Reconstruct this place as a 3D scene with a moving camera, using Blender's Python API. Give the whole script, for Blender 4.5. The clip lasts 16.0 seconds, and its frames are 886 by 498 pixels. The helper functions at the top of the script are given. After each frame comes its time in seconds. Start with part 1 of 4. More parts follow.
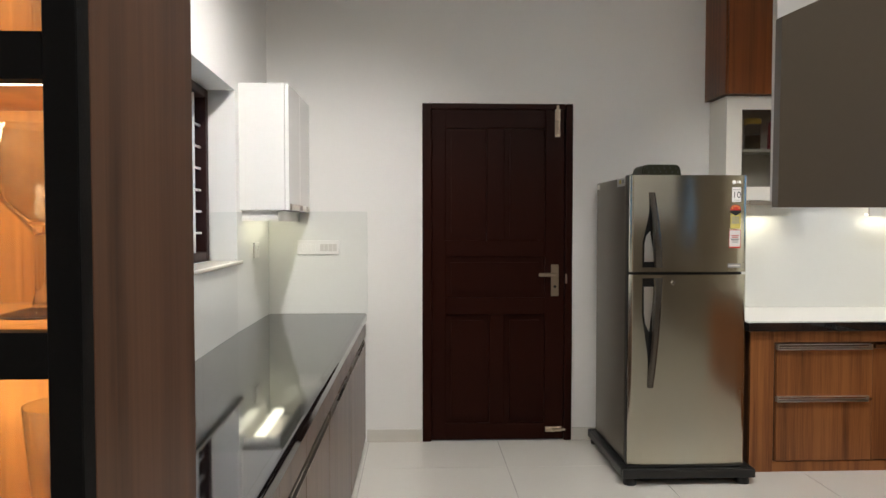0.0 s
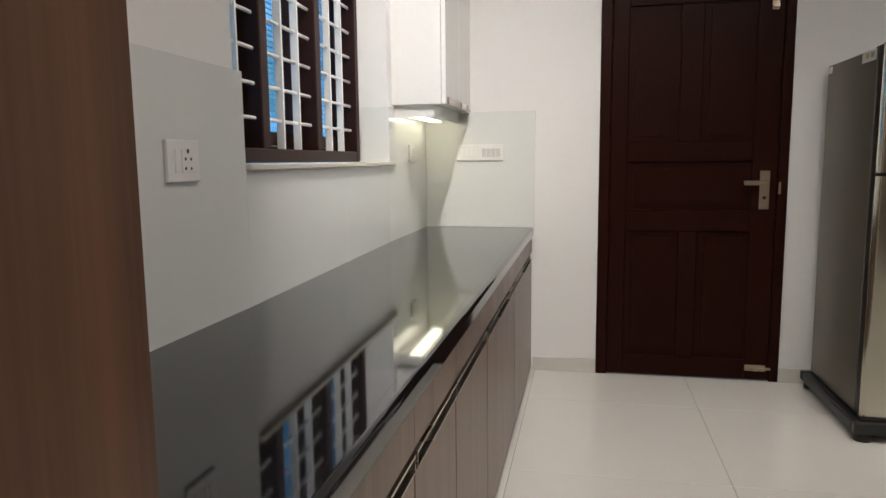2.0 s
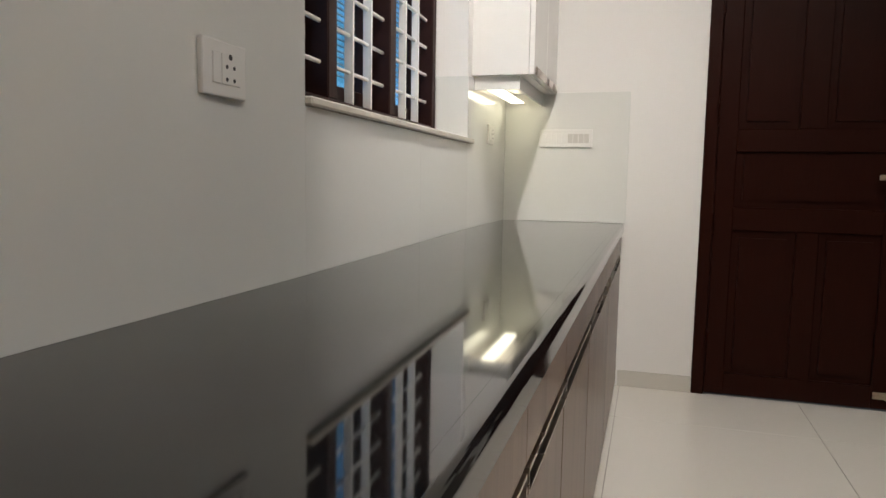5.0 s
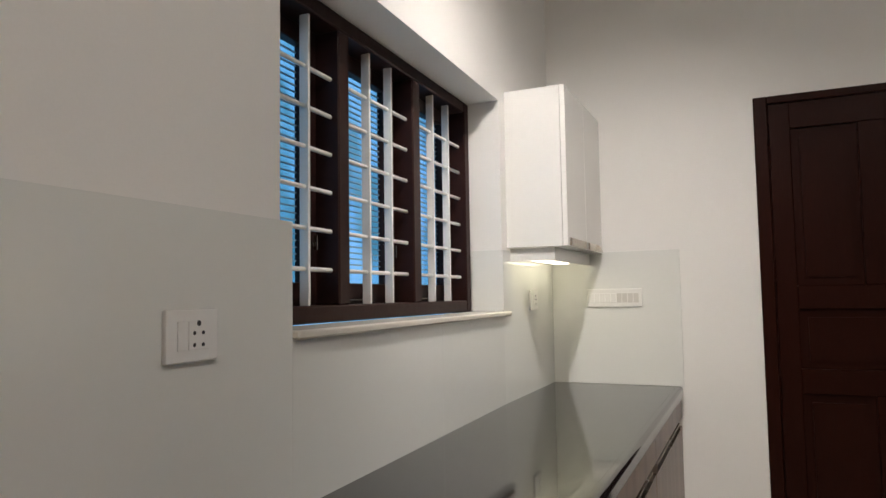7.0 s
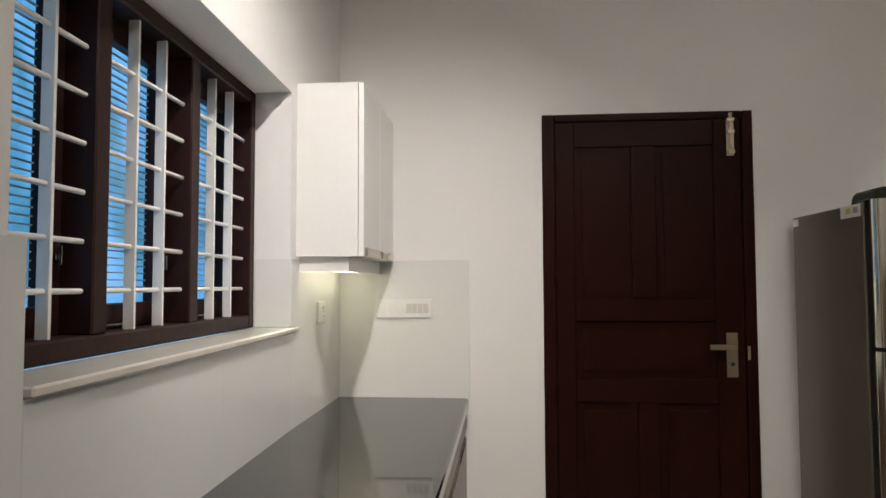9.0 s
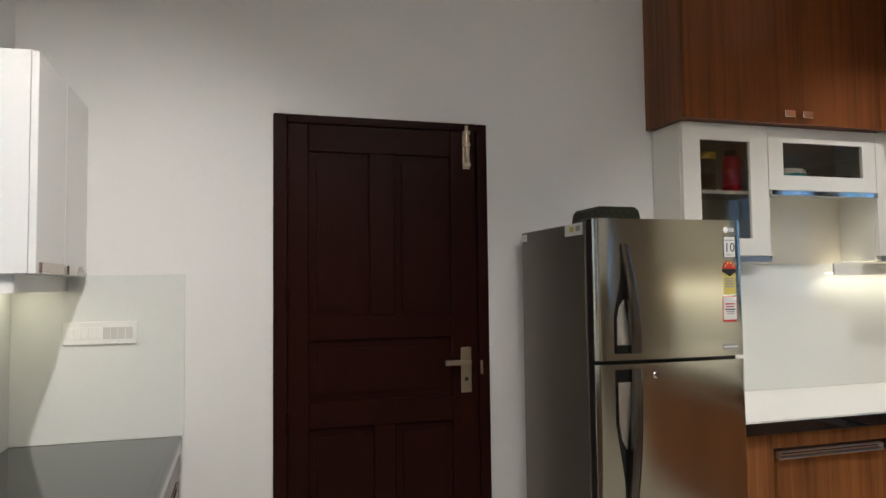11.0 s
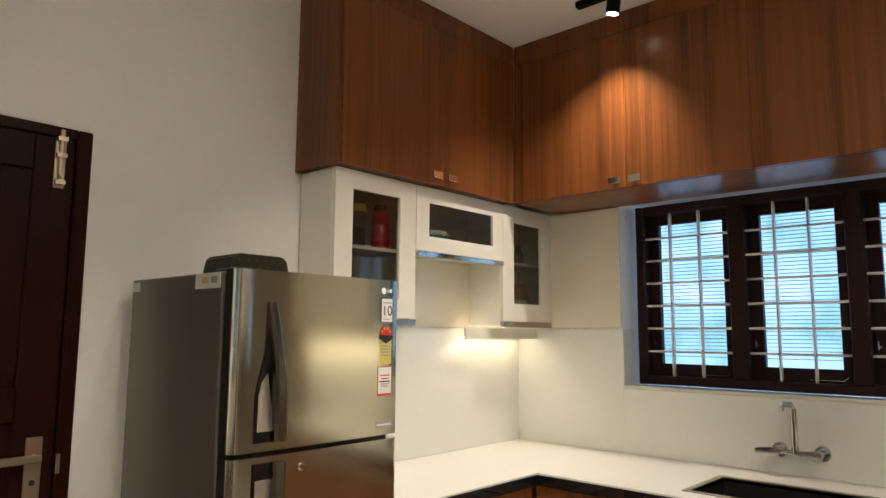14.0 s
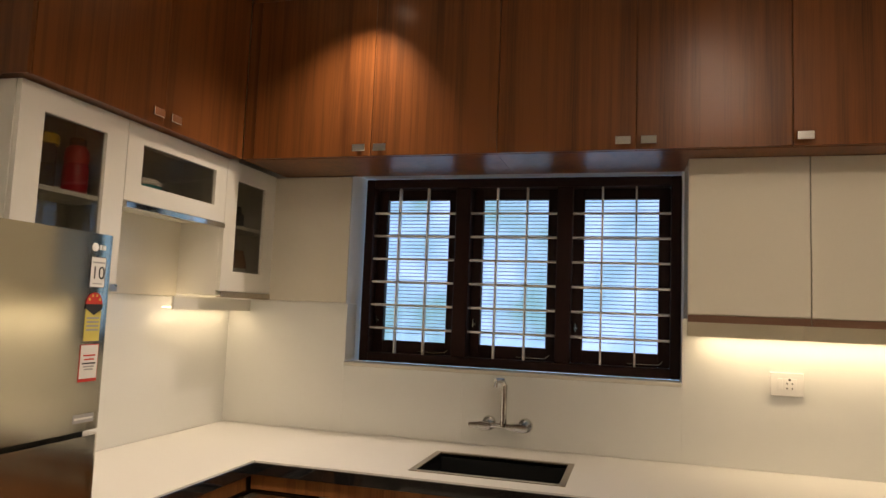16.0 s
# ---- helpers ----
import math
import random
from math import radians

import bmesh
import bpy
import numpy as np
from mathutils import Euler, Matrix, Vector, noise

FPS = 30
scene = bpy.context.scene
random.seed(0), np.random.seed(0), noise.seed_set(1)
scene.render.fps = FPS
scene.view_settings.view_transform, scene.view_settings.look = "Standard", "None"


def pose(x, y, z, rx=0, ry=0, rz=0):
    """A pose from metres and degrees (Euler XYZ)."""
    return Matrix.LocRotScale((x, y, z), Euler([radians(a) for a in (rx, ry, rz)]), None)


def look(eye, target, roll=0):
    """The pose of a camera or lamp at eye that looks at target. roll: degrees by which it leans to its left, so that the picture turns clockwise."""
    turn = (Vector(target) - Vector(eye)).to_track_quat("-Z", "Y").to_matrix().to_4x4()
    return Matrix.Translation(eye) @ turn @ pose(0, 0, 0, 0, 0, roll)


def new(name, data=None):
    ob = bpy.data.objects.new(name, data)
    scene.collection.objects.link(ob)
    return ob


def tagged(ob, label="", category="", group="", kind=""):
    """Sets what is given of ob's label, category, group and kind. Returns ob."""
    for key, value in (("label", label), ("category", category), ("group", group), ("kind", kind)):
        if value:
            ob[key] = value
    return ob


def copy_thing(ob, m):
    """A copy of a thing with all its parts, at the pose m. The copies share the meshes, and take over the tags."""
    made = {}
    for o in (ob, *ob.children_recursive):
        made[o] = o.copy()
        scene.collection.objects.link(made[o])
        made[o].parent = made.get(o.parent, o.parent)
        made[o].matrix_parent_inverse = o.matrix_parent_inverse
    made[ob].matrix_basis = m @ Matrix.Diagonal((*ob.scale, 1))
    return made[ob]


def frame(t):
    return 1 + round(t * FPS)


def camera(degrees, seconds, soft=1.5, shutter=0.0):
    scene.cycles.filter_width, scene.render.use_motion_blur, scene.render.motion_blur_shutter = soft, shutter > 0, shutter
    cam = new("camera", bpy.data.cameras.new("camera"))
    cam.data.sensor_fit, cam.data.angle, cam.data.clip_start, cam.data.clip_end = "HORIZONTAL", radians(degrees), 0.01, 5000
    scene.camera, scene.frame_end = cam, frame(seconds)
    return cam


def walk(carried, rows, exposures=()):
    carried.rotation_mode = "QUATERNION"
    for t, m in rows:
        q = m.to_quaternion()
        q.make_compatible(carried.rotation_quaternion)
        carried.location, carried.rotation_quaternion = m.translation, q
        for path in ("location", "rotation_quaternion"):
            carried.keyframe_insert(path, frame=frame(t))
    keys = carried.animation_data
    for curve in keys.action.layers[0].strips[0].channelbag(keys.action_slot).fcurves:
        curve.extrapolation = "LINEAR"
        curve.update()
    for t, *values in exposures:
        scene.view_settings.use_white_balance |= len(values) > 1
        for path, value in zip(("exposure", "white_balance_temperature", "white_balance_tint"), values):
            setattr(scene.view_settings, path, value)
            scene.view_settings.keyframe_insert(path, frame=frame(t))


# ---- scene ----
cam = camera(65.6, 16.0)
PATH = [
    (0, (0.061, 0.226, 1.343), (0.135, 2.223, 1.276), -0.0),
    (0.5, (0.075, 0.329, 1.342), (0.097, 2.328, 1.291), -0.1),
    (1, (0.045, 0.462, 1.32), (-0.03, 2.457, 1.205), 0.1),
    (1.5, (0.051, 0.606, 1.258), (-0.248, 2.574, 1.058), 0.4),
    (2, (0.026, 0.702, 1.17), (-0.379, 2.644, 0.915), -0.6),
    (2.5, (0.006, 0.757, 1.116), (-0.471, 2.685, 0.876), -1.2),
    (3, (0.0, 0.804, 1.073), (-0.526, 2.722, 0.853), -0.9),
    (3.2, (-0.007, 0.827, 1.062), (-0.57, 2.734, 0.844), -0.9),
    (5.3, (-0.139, 1.042, 1.006), (-0.711, 2.949, 0.813), 1.1),
    (5.5, (-0.133, 1.044, 1.025), (-0.726, 2.947, 0.86), 0.7),
    (6, (-0.095, 1.084, 1.082), (-0.79, 2.958, 1.014), -0.1),
    (6.5, (-0.008, 1.119, 1.166), (-0.831, 2.942, 1.206), -0.1),
    (7, (0.059, 1.129, 1.235), (-0.759, 2.949, 1.37), -0.9),
    (7.5, (0.086, 1.129, 1.289), (-0.713, 2.954, 1.474), -1.8),
    (8, (0.054, 1.166, 1.323), (-0.617, 3.043, 1.488), -0.5),
    (8.5, (-0.052, 1.239, 1.33), (-0.442, 3.196, 1.464), -0.4),
    (8.7, (-0.089, 1.267, 1.319), (-0.389, 3.241, 1.432), -0.4),
    (10.8, (-0.049, 1.579, 1.355), (0.446, 3.515, 1.444), -0.1),
    (11, (-0.034, 1.581, 1.378), (0.529, 3.497, 1.482), -0.7),
    (11.5, (-0.039, 1.639, 1.428), (0.775, 3.462, 1.543), -1.2),
    (12, (0.001, 1.707, 1.416), (0.963, 3.452, 1.589), -0.2),
    (12.5, (0.001, 1.798, 1.429), (1.095, 3.461, 1.628), -0.4),
    (13, (-0.007, 1.881, 1.444), (1.243, 3.428, 1.649), -1.0),
    (13.5, (0.076, 1.972, 1.431), (1.42, 3.432, 1.678), 0.2),
    (14, (0.146, 2.063, 1.431), (1.614, 3.399, 1.675), 0.4),
    (14.5, (0.182, 2.126, 1.434), (1.769, 3.323, 1.656), 1.6),
    (15, (0.209, 2.233, 1.438), (1.947, 3.199, 1.649), 2.3),
    (15.5, (0.241, 2.33, 1.44), (2.088, 3.08, 1.606), 1.9),
    (16, (0.25, 2.402, 1.44), (2.166, 2.946, 1.622), 2.3),
]
EXPOSURES = [(0.0, 0.25, 6450, 9), (3.0, 0.2, 6550, 11), (5.5, 0.1, 6750, 11), (7.5, 0.0, 6750, 12), (8.5, 0.03, 6750, 12), (11.0, 0.05, 6400, 9), (12.5, 0.60, 6600, 8), (14.5, 0.15, 8300, 12), (16.0, -0.15, 9100, 18)]
walk(cam, [(t, look(eye, target, roll)) for t, eye, target, roll in PATH], EXPOSURES)

# ---- world and lights ----
LEFT, RIGHT, BACK, FRONT, TOP = -0.813, 3.46, 4.475, -3.2, 2.97
world = bpy.data.worlds.new("world")
world.use_nodes = True
scene.world = world
sky = world.node_tree.nodes.new("ShaderNodeTexSky")
sky.sky_type, sky.sun_disc = "NISHITA", False
sky.sun_elevation, sky.sun_rotation = radians(35), radians(150)
world.node_tree.links.new(sky.outputs[0], world.node_tree.nodes["Background"].inputs[0])
world.node_tree.nodes["Background"].inputs[1].default_value = 0.1

WARM = (1.0, 0.92, 0.74)
NEUTRAL = (1.0, 0.965, 0.93)


def spot_lamp(eye, target, watts, degrees, blend=0.35, colour=NEUTRAL, radius=0.02):
    lamp = bpy.data.lights.new("spot_lamp", "SPOT")
    lamp.energy, lamp.spot_size, lamp.spot_blend, lamp.color, lamp.shadow_soft_size = watts, radians(degrees), blend, colour, radius
    new("spot_lamp", lamp).matrix_world = look(eye, target)


def area_lamp(eye, target, watts, sx, sy, colour=NEUTRAL):
    lamp = bpy.data.lights.new("area_lamp", "AREA")
    lamp.shape, lamp.size, lamp.size_y, lamp.energy, lamp.color = "RECTANGLE", sx, sy, watts, colour
    new("area_lamp", lamp).matrix_world = look(eye, target)


SPOTS = [  # eye, target, watts, cone, blend
    ((-0.19, 2.66, 2.71), (-0.50, 3.78, 0.95), 155, 106, 0.95),
    ((2.82, 3.48, 2.856), (2.96, 3.87, 0.90), 84, 100, 1.0),
    ((1.99, 2.07, 2.90), (3.20, 1.80, 1.30), 11, 90, 1.0),
    # Added spot without a known source; brightens the drawers and white worktop.
    ((1.40, 2.75, 2.74), (2.10, 3.90, 0.75), 84, 80, 0.9),
]
for eye, target, watts, cone, blend in SPOTS:
    spot_lamp(eye, target, watts, cone, blend)
# Unseen lamps added to give the room its even general fill.
FILL_LAMPS = [(1.10, 1.90), (1.00, 0.20), (0.70, -1.40)]
for x, y in FILL_LAMPS:
    area_lamp((x, y, TOP - 0.035), (x, y, 0), 13.5, 0.16, 0.16)
STRIPS = [  # centre, length along x, length along y, watts
    ((-0.777, 4.1225, 1.382), 0.06, 0.555, 0.24),
    ((3.125, 4.40, 1.416), 0.55, 0.04, 0.5),
    ((2.10, 4.40, 1.416), 0.36, 0.04, 0.5),
    ((3.385, 1.36, 1.392), 0.04, 1.56, 3.2),
]
for (x, y, z), lx, ly, watts in STRIPS:
    area_lamp((x, y, z - 0.008), (x, y + 0.0001, 0), watts, lx, ly, WARM if x > 0 else (0.97, 1.0, 0.70))

# ---- materials ----


def material(name, colour, rough=0.5, metal=0.0, bump=0.0, scale=40.0, vary=0.06, stretch=(1, 1, 1), coat=0.0, stain=0.05, rough_vary=0.05, ior=1.5):
    """Principled material with fine grain and broad stains, both in metres."""
    m = bpy.data.materials.new(name)
    m.use_nodes = True
    t = m.node_tree
    b = t.nodes["Principled BSDF"]
    geo = t.nodes.new("ShaderNodeNewGeometry")
    mp = t.nodes.new("ShaderNodeMapping")
    mp.inputs["Scale"].default_value = stretch
    t.links.new(geo.outputs["Position"], mp.inputs["Vector"])
    n1, n2 = t.nodes.new("ShaderNodeTexNoise"), t.nodes.new("ShaderNodeTexNoise")
    n1.inputs["Scale"].default_value, n1.inputs["Detail"].default_value = scale, 5
    n2.inputs["Scale"].default_value, n2.inputs["Detail"].default_value = 1.7, 3
    t.links.new(mp.outputs[0], n1.inputs["Vector"])
    t.links.new(geo.outputs["Position"], n2.inputs["Vector"])
    grain = t.nodes.new("ShaderNodeMapRange")
    grain.inputs["To Min"].default_value, grain.inputs["To Max"].default_value = 1 - vary, 1 + vary
    t.links.new(n1.outputs["Fac"], grain.inputs["Value"])
    broad = t.nodes.new("ShaderNodeMapRange")
    broad.inputs["To Min"].default_value, broad.inputs["To Max"].default_value = 1 - stain, 1 + stain
    t.links.new(n2.outputs["Fac"], broad.inputs["Value"])
    mul = t.nodes.new("ShaderNodeMath")
    mul.operation = "MULTIPLY"
    t.links.new(grain.outputs[0], mul.inputs[0]), t.links.new(broad.outputs[0], mul.inputs[1])
    tint = t.nodes.new("ShaderNodeVectorMath")
    tint.operation = "SCALE"
    tint.inputs[0].default_value = colour
    t.links.new(mul.outputs[0], tint.inputs["Scale"])
    t.links.new(tint.outputs[0], b.inputs["Base Color"])
    rr = t.nodes.new("ShaderNodeMapRange")
    rr.inputs["To Min"].default_value, rr.inputs["To Max"].default_value = max(0.01, rough - rough_vary), rough + rough_vary
    t.links.new(n2.outputs["Fac"], rr.inputs["Value"])
    t.links.new(rr.outputs[0], b.inputs["Roughness"])
    b.inputs["Metallic"].default_value, b.inputs["Coat Weight"].default_value, b.inputs["IOR"].default_value = metal, coat, ior
    b.inputs["Coat Roughness"].default_value = 0.06
    if bump:
        bp = t.nodes.new("ShaderNodeBump")
        bp.inputs["Strength"].default_value, bp.inputs["Distance"].default_value = bump, 0.002
        t.links.new(n1.outputs["Fac"], bp.inputs["Height"])
        t.links.new(bp.outputs[0], b.inputs["Normal"])
    return m


def wood(name, dark, light, rough=0.35, coat=0.0, streak=26.0):
    """Laminate with upright streaks, fine pores and slow colour drift; each board starts elsewhere in the grain."""
    m = bpy.data.materials.new(name)
    m.use_nodes = True
    t = m.node_tree
    b = t.nodes["Principled BSDF"]
    geo, info = t.nodes.new("ShaderNodeNewGeometry"), t.nodes.new("ShaderNodeObjectInfo")
    shift = t.nodes.new("ShaderNodeMath")
    shift.operation, shift.inputs[1].default_value = "MULTIPLY", 7.3
    t.links.new(info.outputs["Random"], shift.inputs[0])
    add = t.nodes.new("ShaderNodeVectorMath")
    t.links.new(geo.outputs["Position"], add.inputs[0]), t.links.new(shift.outputs[0], add.inputs[1])
    facs = []
    for sc, st, det in ((1.0, (streak, streak, 0.55), 4), (1.0, (streak * 7, streak * 7, 5.0), 2), (1.0, (5.0, 5.0, 0.35), 3)):
        mp, n = t.nodes.new("ShaderNodeMapping"), t.nodes.new("ShaderNodeTexNoise")
        mp.inputs["Scale"].default_value = st
        n.inputs["Scale"].default_value, n.inputs["Detail"].default_value, n.inputs["Distortion"].default_value = sc, det, 0.4
        t.links.new(add.outputs[0], mp.inputs["Vector"]), t.links.new(mp.outputs[0], n.inputs["Vector"])
        facs.append(n.outputs["Fac"])
    mix1, mix2 = t.nodes.new("ShaderNodeMath"), t.nodes.new("ShaderNodeMath")
    mix1.operation = mix2.operation = "MULTIPLY_ADD"
    mix1.inputs[1].default_value, mix2.inputs[1].default_value = 0.35, 0.7
    half = t.nodes.new("ShaderNodeMath")
    half.operation, half.inputs[1].default_value = "MULTIPLY", 0.75
    t.links.new(facs[0], half.inputs[0])
    t.links.new(facs[1], mix1.inputs[0]), t.links.new(half.outputs[0], mix1.inputs[2])
    t.links.new(facs[2], mix2.inputs[0]), t.links.new(mix1.outputs[0], mix2.inputs[2])
    ramp = t.nodes.new("ShaderNodeValToRGB")
    ramp.color_ramp.elements[0].position, ramp.color_ramp.elements[1].position = 0.62, 1.15
    ramp.color_ramp.elements[0].color, ramp.color_ramp.elements[1].color = (*dark, 1), (*light, 1)
    t.links.new(mix2.outputs[0], ramp.inputs[0])
    t.links.new(ramp.outputs[0], b.inputs["Base Color"])
    b.inputs["Roughness"].default_value, b.inputs["Coat Weight"].default_value, b.inputs["IOR"].default_value = rough, coat, 1.38
    b.inputs["Coat Roughness"].default_value = 0.12
    bp = t.nodes.new("ShaderNodeBump")
    bp.inputs["Strength"].default_value, bp.inputs["Distance"].default_value = 0.12, 0.001
    t.links.new(facs[1], bp.inputs["Height"]), t.links.new(bp.outputs[0], b.inputs["Normal"])
    return m


def glowing(name, colour, strength):
    m = bpy.data.materials.new(name)
    m.use_nodes = True
    b = m.node_tree.nodes["Principled BSDF"]
    b.inputs["Base Color"].default_value = (*colour, 1)
    b.inputs["Emission Color"].default_value, b.inputs["Emission Strength"].default_value = (*colour, 1), strength
    return m


def pane_glass(name, tint=(0.96, 0.98, 0.98), gloss=0.08, rough=0.02):
    m = bpy.data.materials.new(name)
    m.use_nodes = True
    t = m.node_tree
    t.nodes.remove(t.nodes["Principled BSDF"])
    clear, shine, mixer = t.nodes.new("ShaderNodeBsdfTransparent"), t.nodes.new("ShaderNodeBsdfGlossy"), t.nodes.new("ShaderNodeMixShader")
    facing, power, gain = t.nodes.new("ShaderNodeLayerWeight"), t.nodes.new("ShaderNodeMath"), t.nodes.new("ShaderNodeMath")
    facing.inputs["Blend"].default_value = 0.5
    power.operation, power.inputs[1].default_value = "POWER", 5.0
    gain.operation, gain.use_clamp, gain.inputs[1].default_value, gain.inputs[2].default_value = "MULTIPLY_ADD", True, 0.7, gloss
    clear.inputs[0].default_value, shine.inputs["Roughness"].default_value = (*tint, 1), rough
    t.links.new(facing.outputs["Facing"], power.inputs[0]), t.links.new(power.outputs[0], gain.inputs[0]), t.links.new(gain.outputs[0], mixer.inputs[0])
    t.links.new(clear.outputs[0], mixer.inputs[1]), t.links.new(shine.outputs[0], mixer.inputs[2])
    t.links.new(mixer.outputs[0], t.nodes["Material Output"].inputs[0])
    return m


def drinking_glass(name):
    m = bpy.data.materials.new(name)
    m.use_nodes = True
    b = m.node_tree.nodes["Principled BSDF"]
    b.inputs["Transmission Weight"].default_value, b.inputs["Roughness"].default_value, b.inputs["IOR"].default_value = 1, 0.02, 1.45
    return m


def backdrop_material(name, strength, far, mid_tone, near):
    """Hazy garden daylight: pale blue with darker greenish patches."""
    m = bpy.data.materials.new(name)
    m.use_nodes = True
    t = m.node_tree
    b = t.nodes["Principled BSDF"]
    geo, n, r = t.nodes.new("ShaderNodeNewGeometry"), t.nodes.new("ShaderNodeTexNoise"), t.nodes.new("ShaderNodeValToRGB")
    n.inputs["Scale"].default_value, n.inputs["Detail"].default_value = 3.2, 4
    t.links.new(geo.outputs["Position"], n.inputs["Vector"]), t.links.new(n.outputs["Fac"], r.inputs[0])
    e = r.color_ramp.elements
    e[0].position, e[0].color = 0.36, (*far, 1)
    e[1].position, e[1].color = 0.68, (*near, 1)
    mid = e.new(0.5)
    mid.color = (*mid_tone, 1)
    b.inputs["Base Color"].default_value = (0, 0, 0, 1)
    t.links.new(r.outputs[0], b.inputs["Emission Color"])
    b.inputs["Emission Strength"].default_value = strength
    return m


M_WALL = material("cream_wall_paint", (0.79, 0.775, 0.745), 0.6, bump=0.15, scale=160, vary=0.02, stain=0.025)
M_CEIL = material("white_ceiling_paint", (0.80, 0.785, 0.75), 0.7, bump=0.1, scale=140, vary=0.02, stain=0.02)
M_TILE = material("cream_vitrified_tile", (0.70, 0.67, 0.61), 0.10, bump=0.0, scale=300, vary=0.03, stain=0.04, rough_vary=0.04)
M_GROUT = material("tile_grout", (0.35, 0.32, 0.28), 0.8)
M_SKIRT = material("cream_skirting_tile", (0.62, 0.59, 0.53), 0.25, scale=200, vary=0.03)
M_SPLASH = material("back_painted_glass", (0.735, 0.74, 0.705), 0.07, scale=30, vary=0.01, stain=0.02, rough_vary=0.03)
M_GRANITE = material("black_polished_granite", (0.012, 0.012, 0.013), 0.05, scale=420, vary=0.6, stain=0.1, rough_vary=0.015, ior=1.85)
M_QUARTZ = material("white_quartz", (0.76, 0.745, 0.71), 0.34, scale=350, vary=0.015, stain=0.01, rough_vary=0.02)
M_WALNUT = wood("walnut_laminate", (0.074, 0.0235, 0.0083), (0.212, 0.069, 0.0212), 0.30, streak=34)
M_TEAK = wood("reddish_teak_laminate", (0.125, 0.043, 0.015), (0.36, 0.138, 0.045), 0.36)
M_TAUPE = wood("taupe_brown_laminate", (0.085, 0.05, 0.034), (0.20, 0.128, 0.09), 0.30, streak=18)
M_PANEL = wood("dark_brown_laminate", (0.052, 0.025, 0.014), (0.135, 0.064, 0.036), 0.40, streak=20)
M_ORANGE = wood("honey_oak_veneer", (0.30, 0.12, 0.03), (0.72, 0.36, 0.11), 0.4)
M_DOORWOOD = material("dark_brown_enamel", (0.021, 0.0055, 0.0034), 0.36, ior=1.16, bump=0.35, scale=22, vary=0.25, stretch=(6, 6, 0.6), stain=0.15)
M_FRAMEWOOD = material("dark_brown_window_paint", (0.024, 0.009, 0.007), 0.45, ior=1.25, bump=0.4, scale=30, vary=0.2, stain=0.1)
M_WHITE = material("white_satin_laminate", (0.78, 0.77, 0.74), 0.20, scale=60, vary=0.015, stain=0.02)
M_IVORY = material("ivory_satin_laminate", (0.79, 0.765, 0.69), 0.22, scale=60, vary=0.015, stain=0.02)
M_CREAM = material("cream_gloss_laminate", (0.75, 0.70, 0.585), 0.16, scale=60, vary=0.015, stain=0.02)
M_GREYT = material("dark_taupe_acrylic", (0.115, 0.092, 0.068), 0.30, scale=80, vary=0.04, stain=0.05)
M_STEEL = material("brushed_stainless_steel", (0.60, 0.575, 0.49), 0.13, 1.0, bump=0.01, scale=18, vary=0.05, stretch=(1, 1, 60), rough_vary=0.03)
M_STEEL.node_tree.nodes["Principled BSDF"].inputs["Anisotropic"].default_value = 0.5
M_STEEL.node_tree.nodes["Principled BSDF"].inputs["Anisotropic Rotation"].default_value = 0.25
grain_way = M_STEEL.node_tree.nodes.new("ShaderNodeTangent")
grain_way.direction_type, grain_way.axis = "RADIAL", "Z"
M_STEEL.node_tree.links.new(grain_way.outputs[0], M_STEEL.node_tree.nodes["Principled BSDF"].inputs["Tangent"])
M_SIDE = material("grey_painted_steel", (0.185, 0.162, 0.130), 0.34, 0.5, scale=200, vary=0.04)
M_CHROME = material("chrome", (0.62, 0.61, 0.59), 0.09, 1.0, scale=60, vary=0.03)
M_ALU = material("bright_aluminium_profile", (0.78, 0.76, 0.73), 0.32, 1.0, scale=60, vary=0.03)
M_BRONZE = material("brushed_handle_profile", (0.52, 0.46, 0.40), 0.28, 1.0, scale=60, vary=0.05)
M_COPPER = material("coppery_handle_profile", (0.30, 0.17, 0.12), 0.3, 0.8, scale=60, vary=0.05)
M_BRASS = material("satin_nickel", (0.56, 0.47, 0.36), 0.3, 1.0, scale=80, vary=0.06)
M_DARKCHROME = material("dark_chrome", (0.42, 0.40, 0.37), 0.14, 1.0, scale=60, vary=0.03)
M_HANDLE = material("dark_grey_handle_metal", (0.15, 0.135, 0.115), 0.24, 0.9, scale=90, vary=0.08)
M_BLACK = material("black_plastic", (0.012, 0.012, 0.012), 0.35, scale=200, vary=0.2, bump=0.1)
M_POCKET = material("glossy_black_recess", (0.010, 0.010, 0.010), 0.12, scale=60, vary=0.1)
M_BLACKMETAL = material("black_powder_coat", (0.006, 0.0055, 0.0055), 0.5, ior=1.2, scale=300, vary=0.2, bump=0.1)
M_SWITCH = material("white_switch_plastic", (0.80, 0.79, 0.76), 0.25, scale=60, vary=0.01, stain=0.01)
M_SWITCHGREY = material("grey_switch_rocker", (0.60, 0.58, 0.54), 0.3)
M_GRILL = material("white_enamel_bar", (0.72, 0.70, 0.66), 0.35, scale=120, vary=0.04, bump=0.15)
M_SILL = material("cream_marble_sill", (0.66, 0.62, 0.54), 0.22, scale=14, vary=0.06)
M_BLIND = material("grey_blind_slat", (0.22, 0.27, 0.32), 0.5)
M_OLIVE = material("olive_black_plastic", (0.022, 0.023, 0.011), 0.42, ior=1.3, scale=120, vary=0.1)
M_SINK = material("black_composite_sink", (0.008, 0.008, 0.008), 0.45, scale=400, vary=0.3)
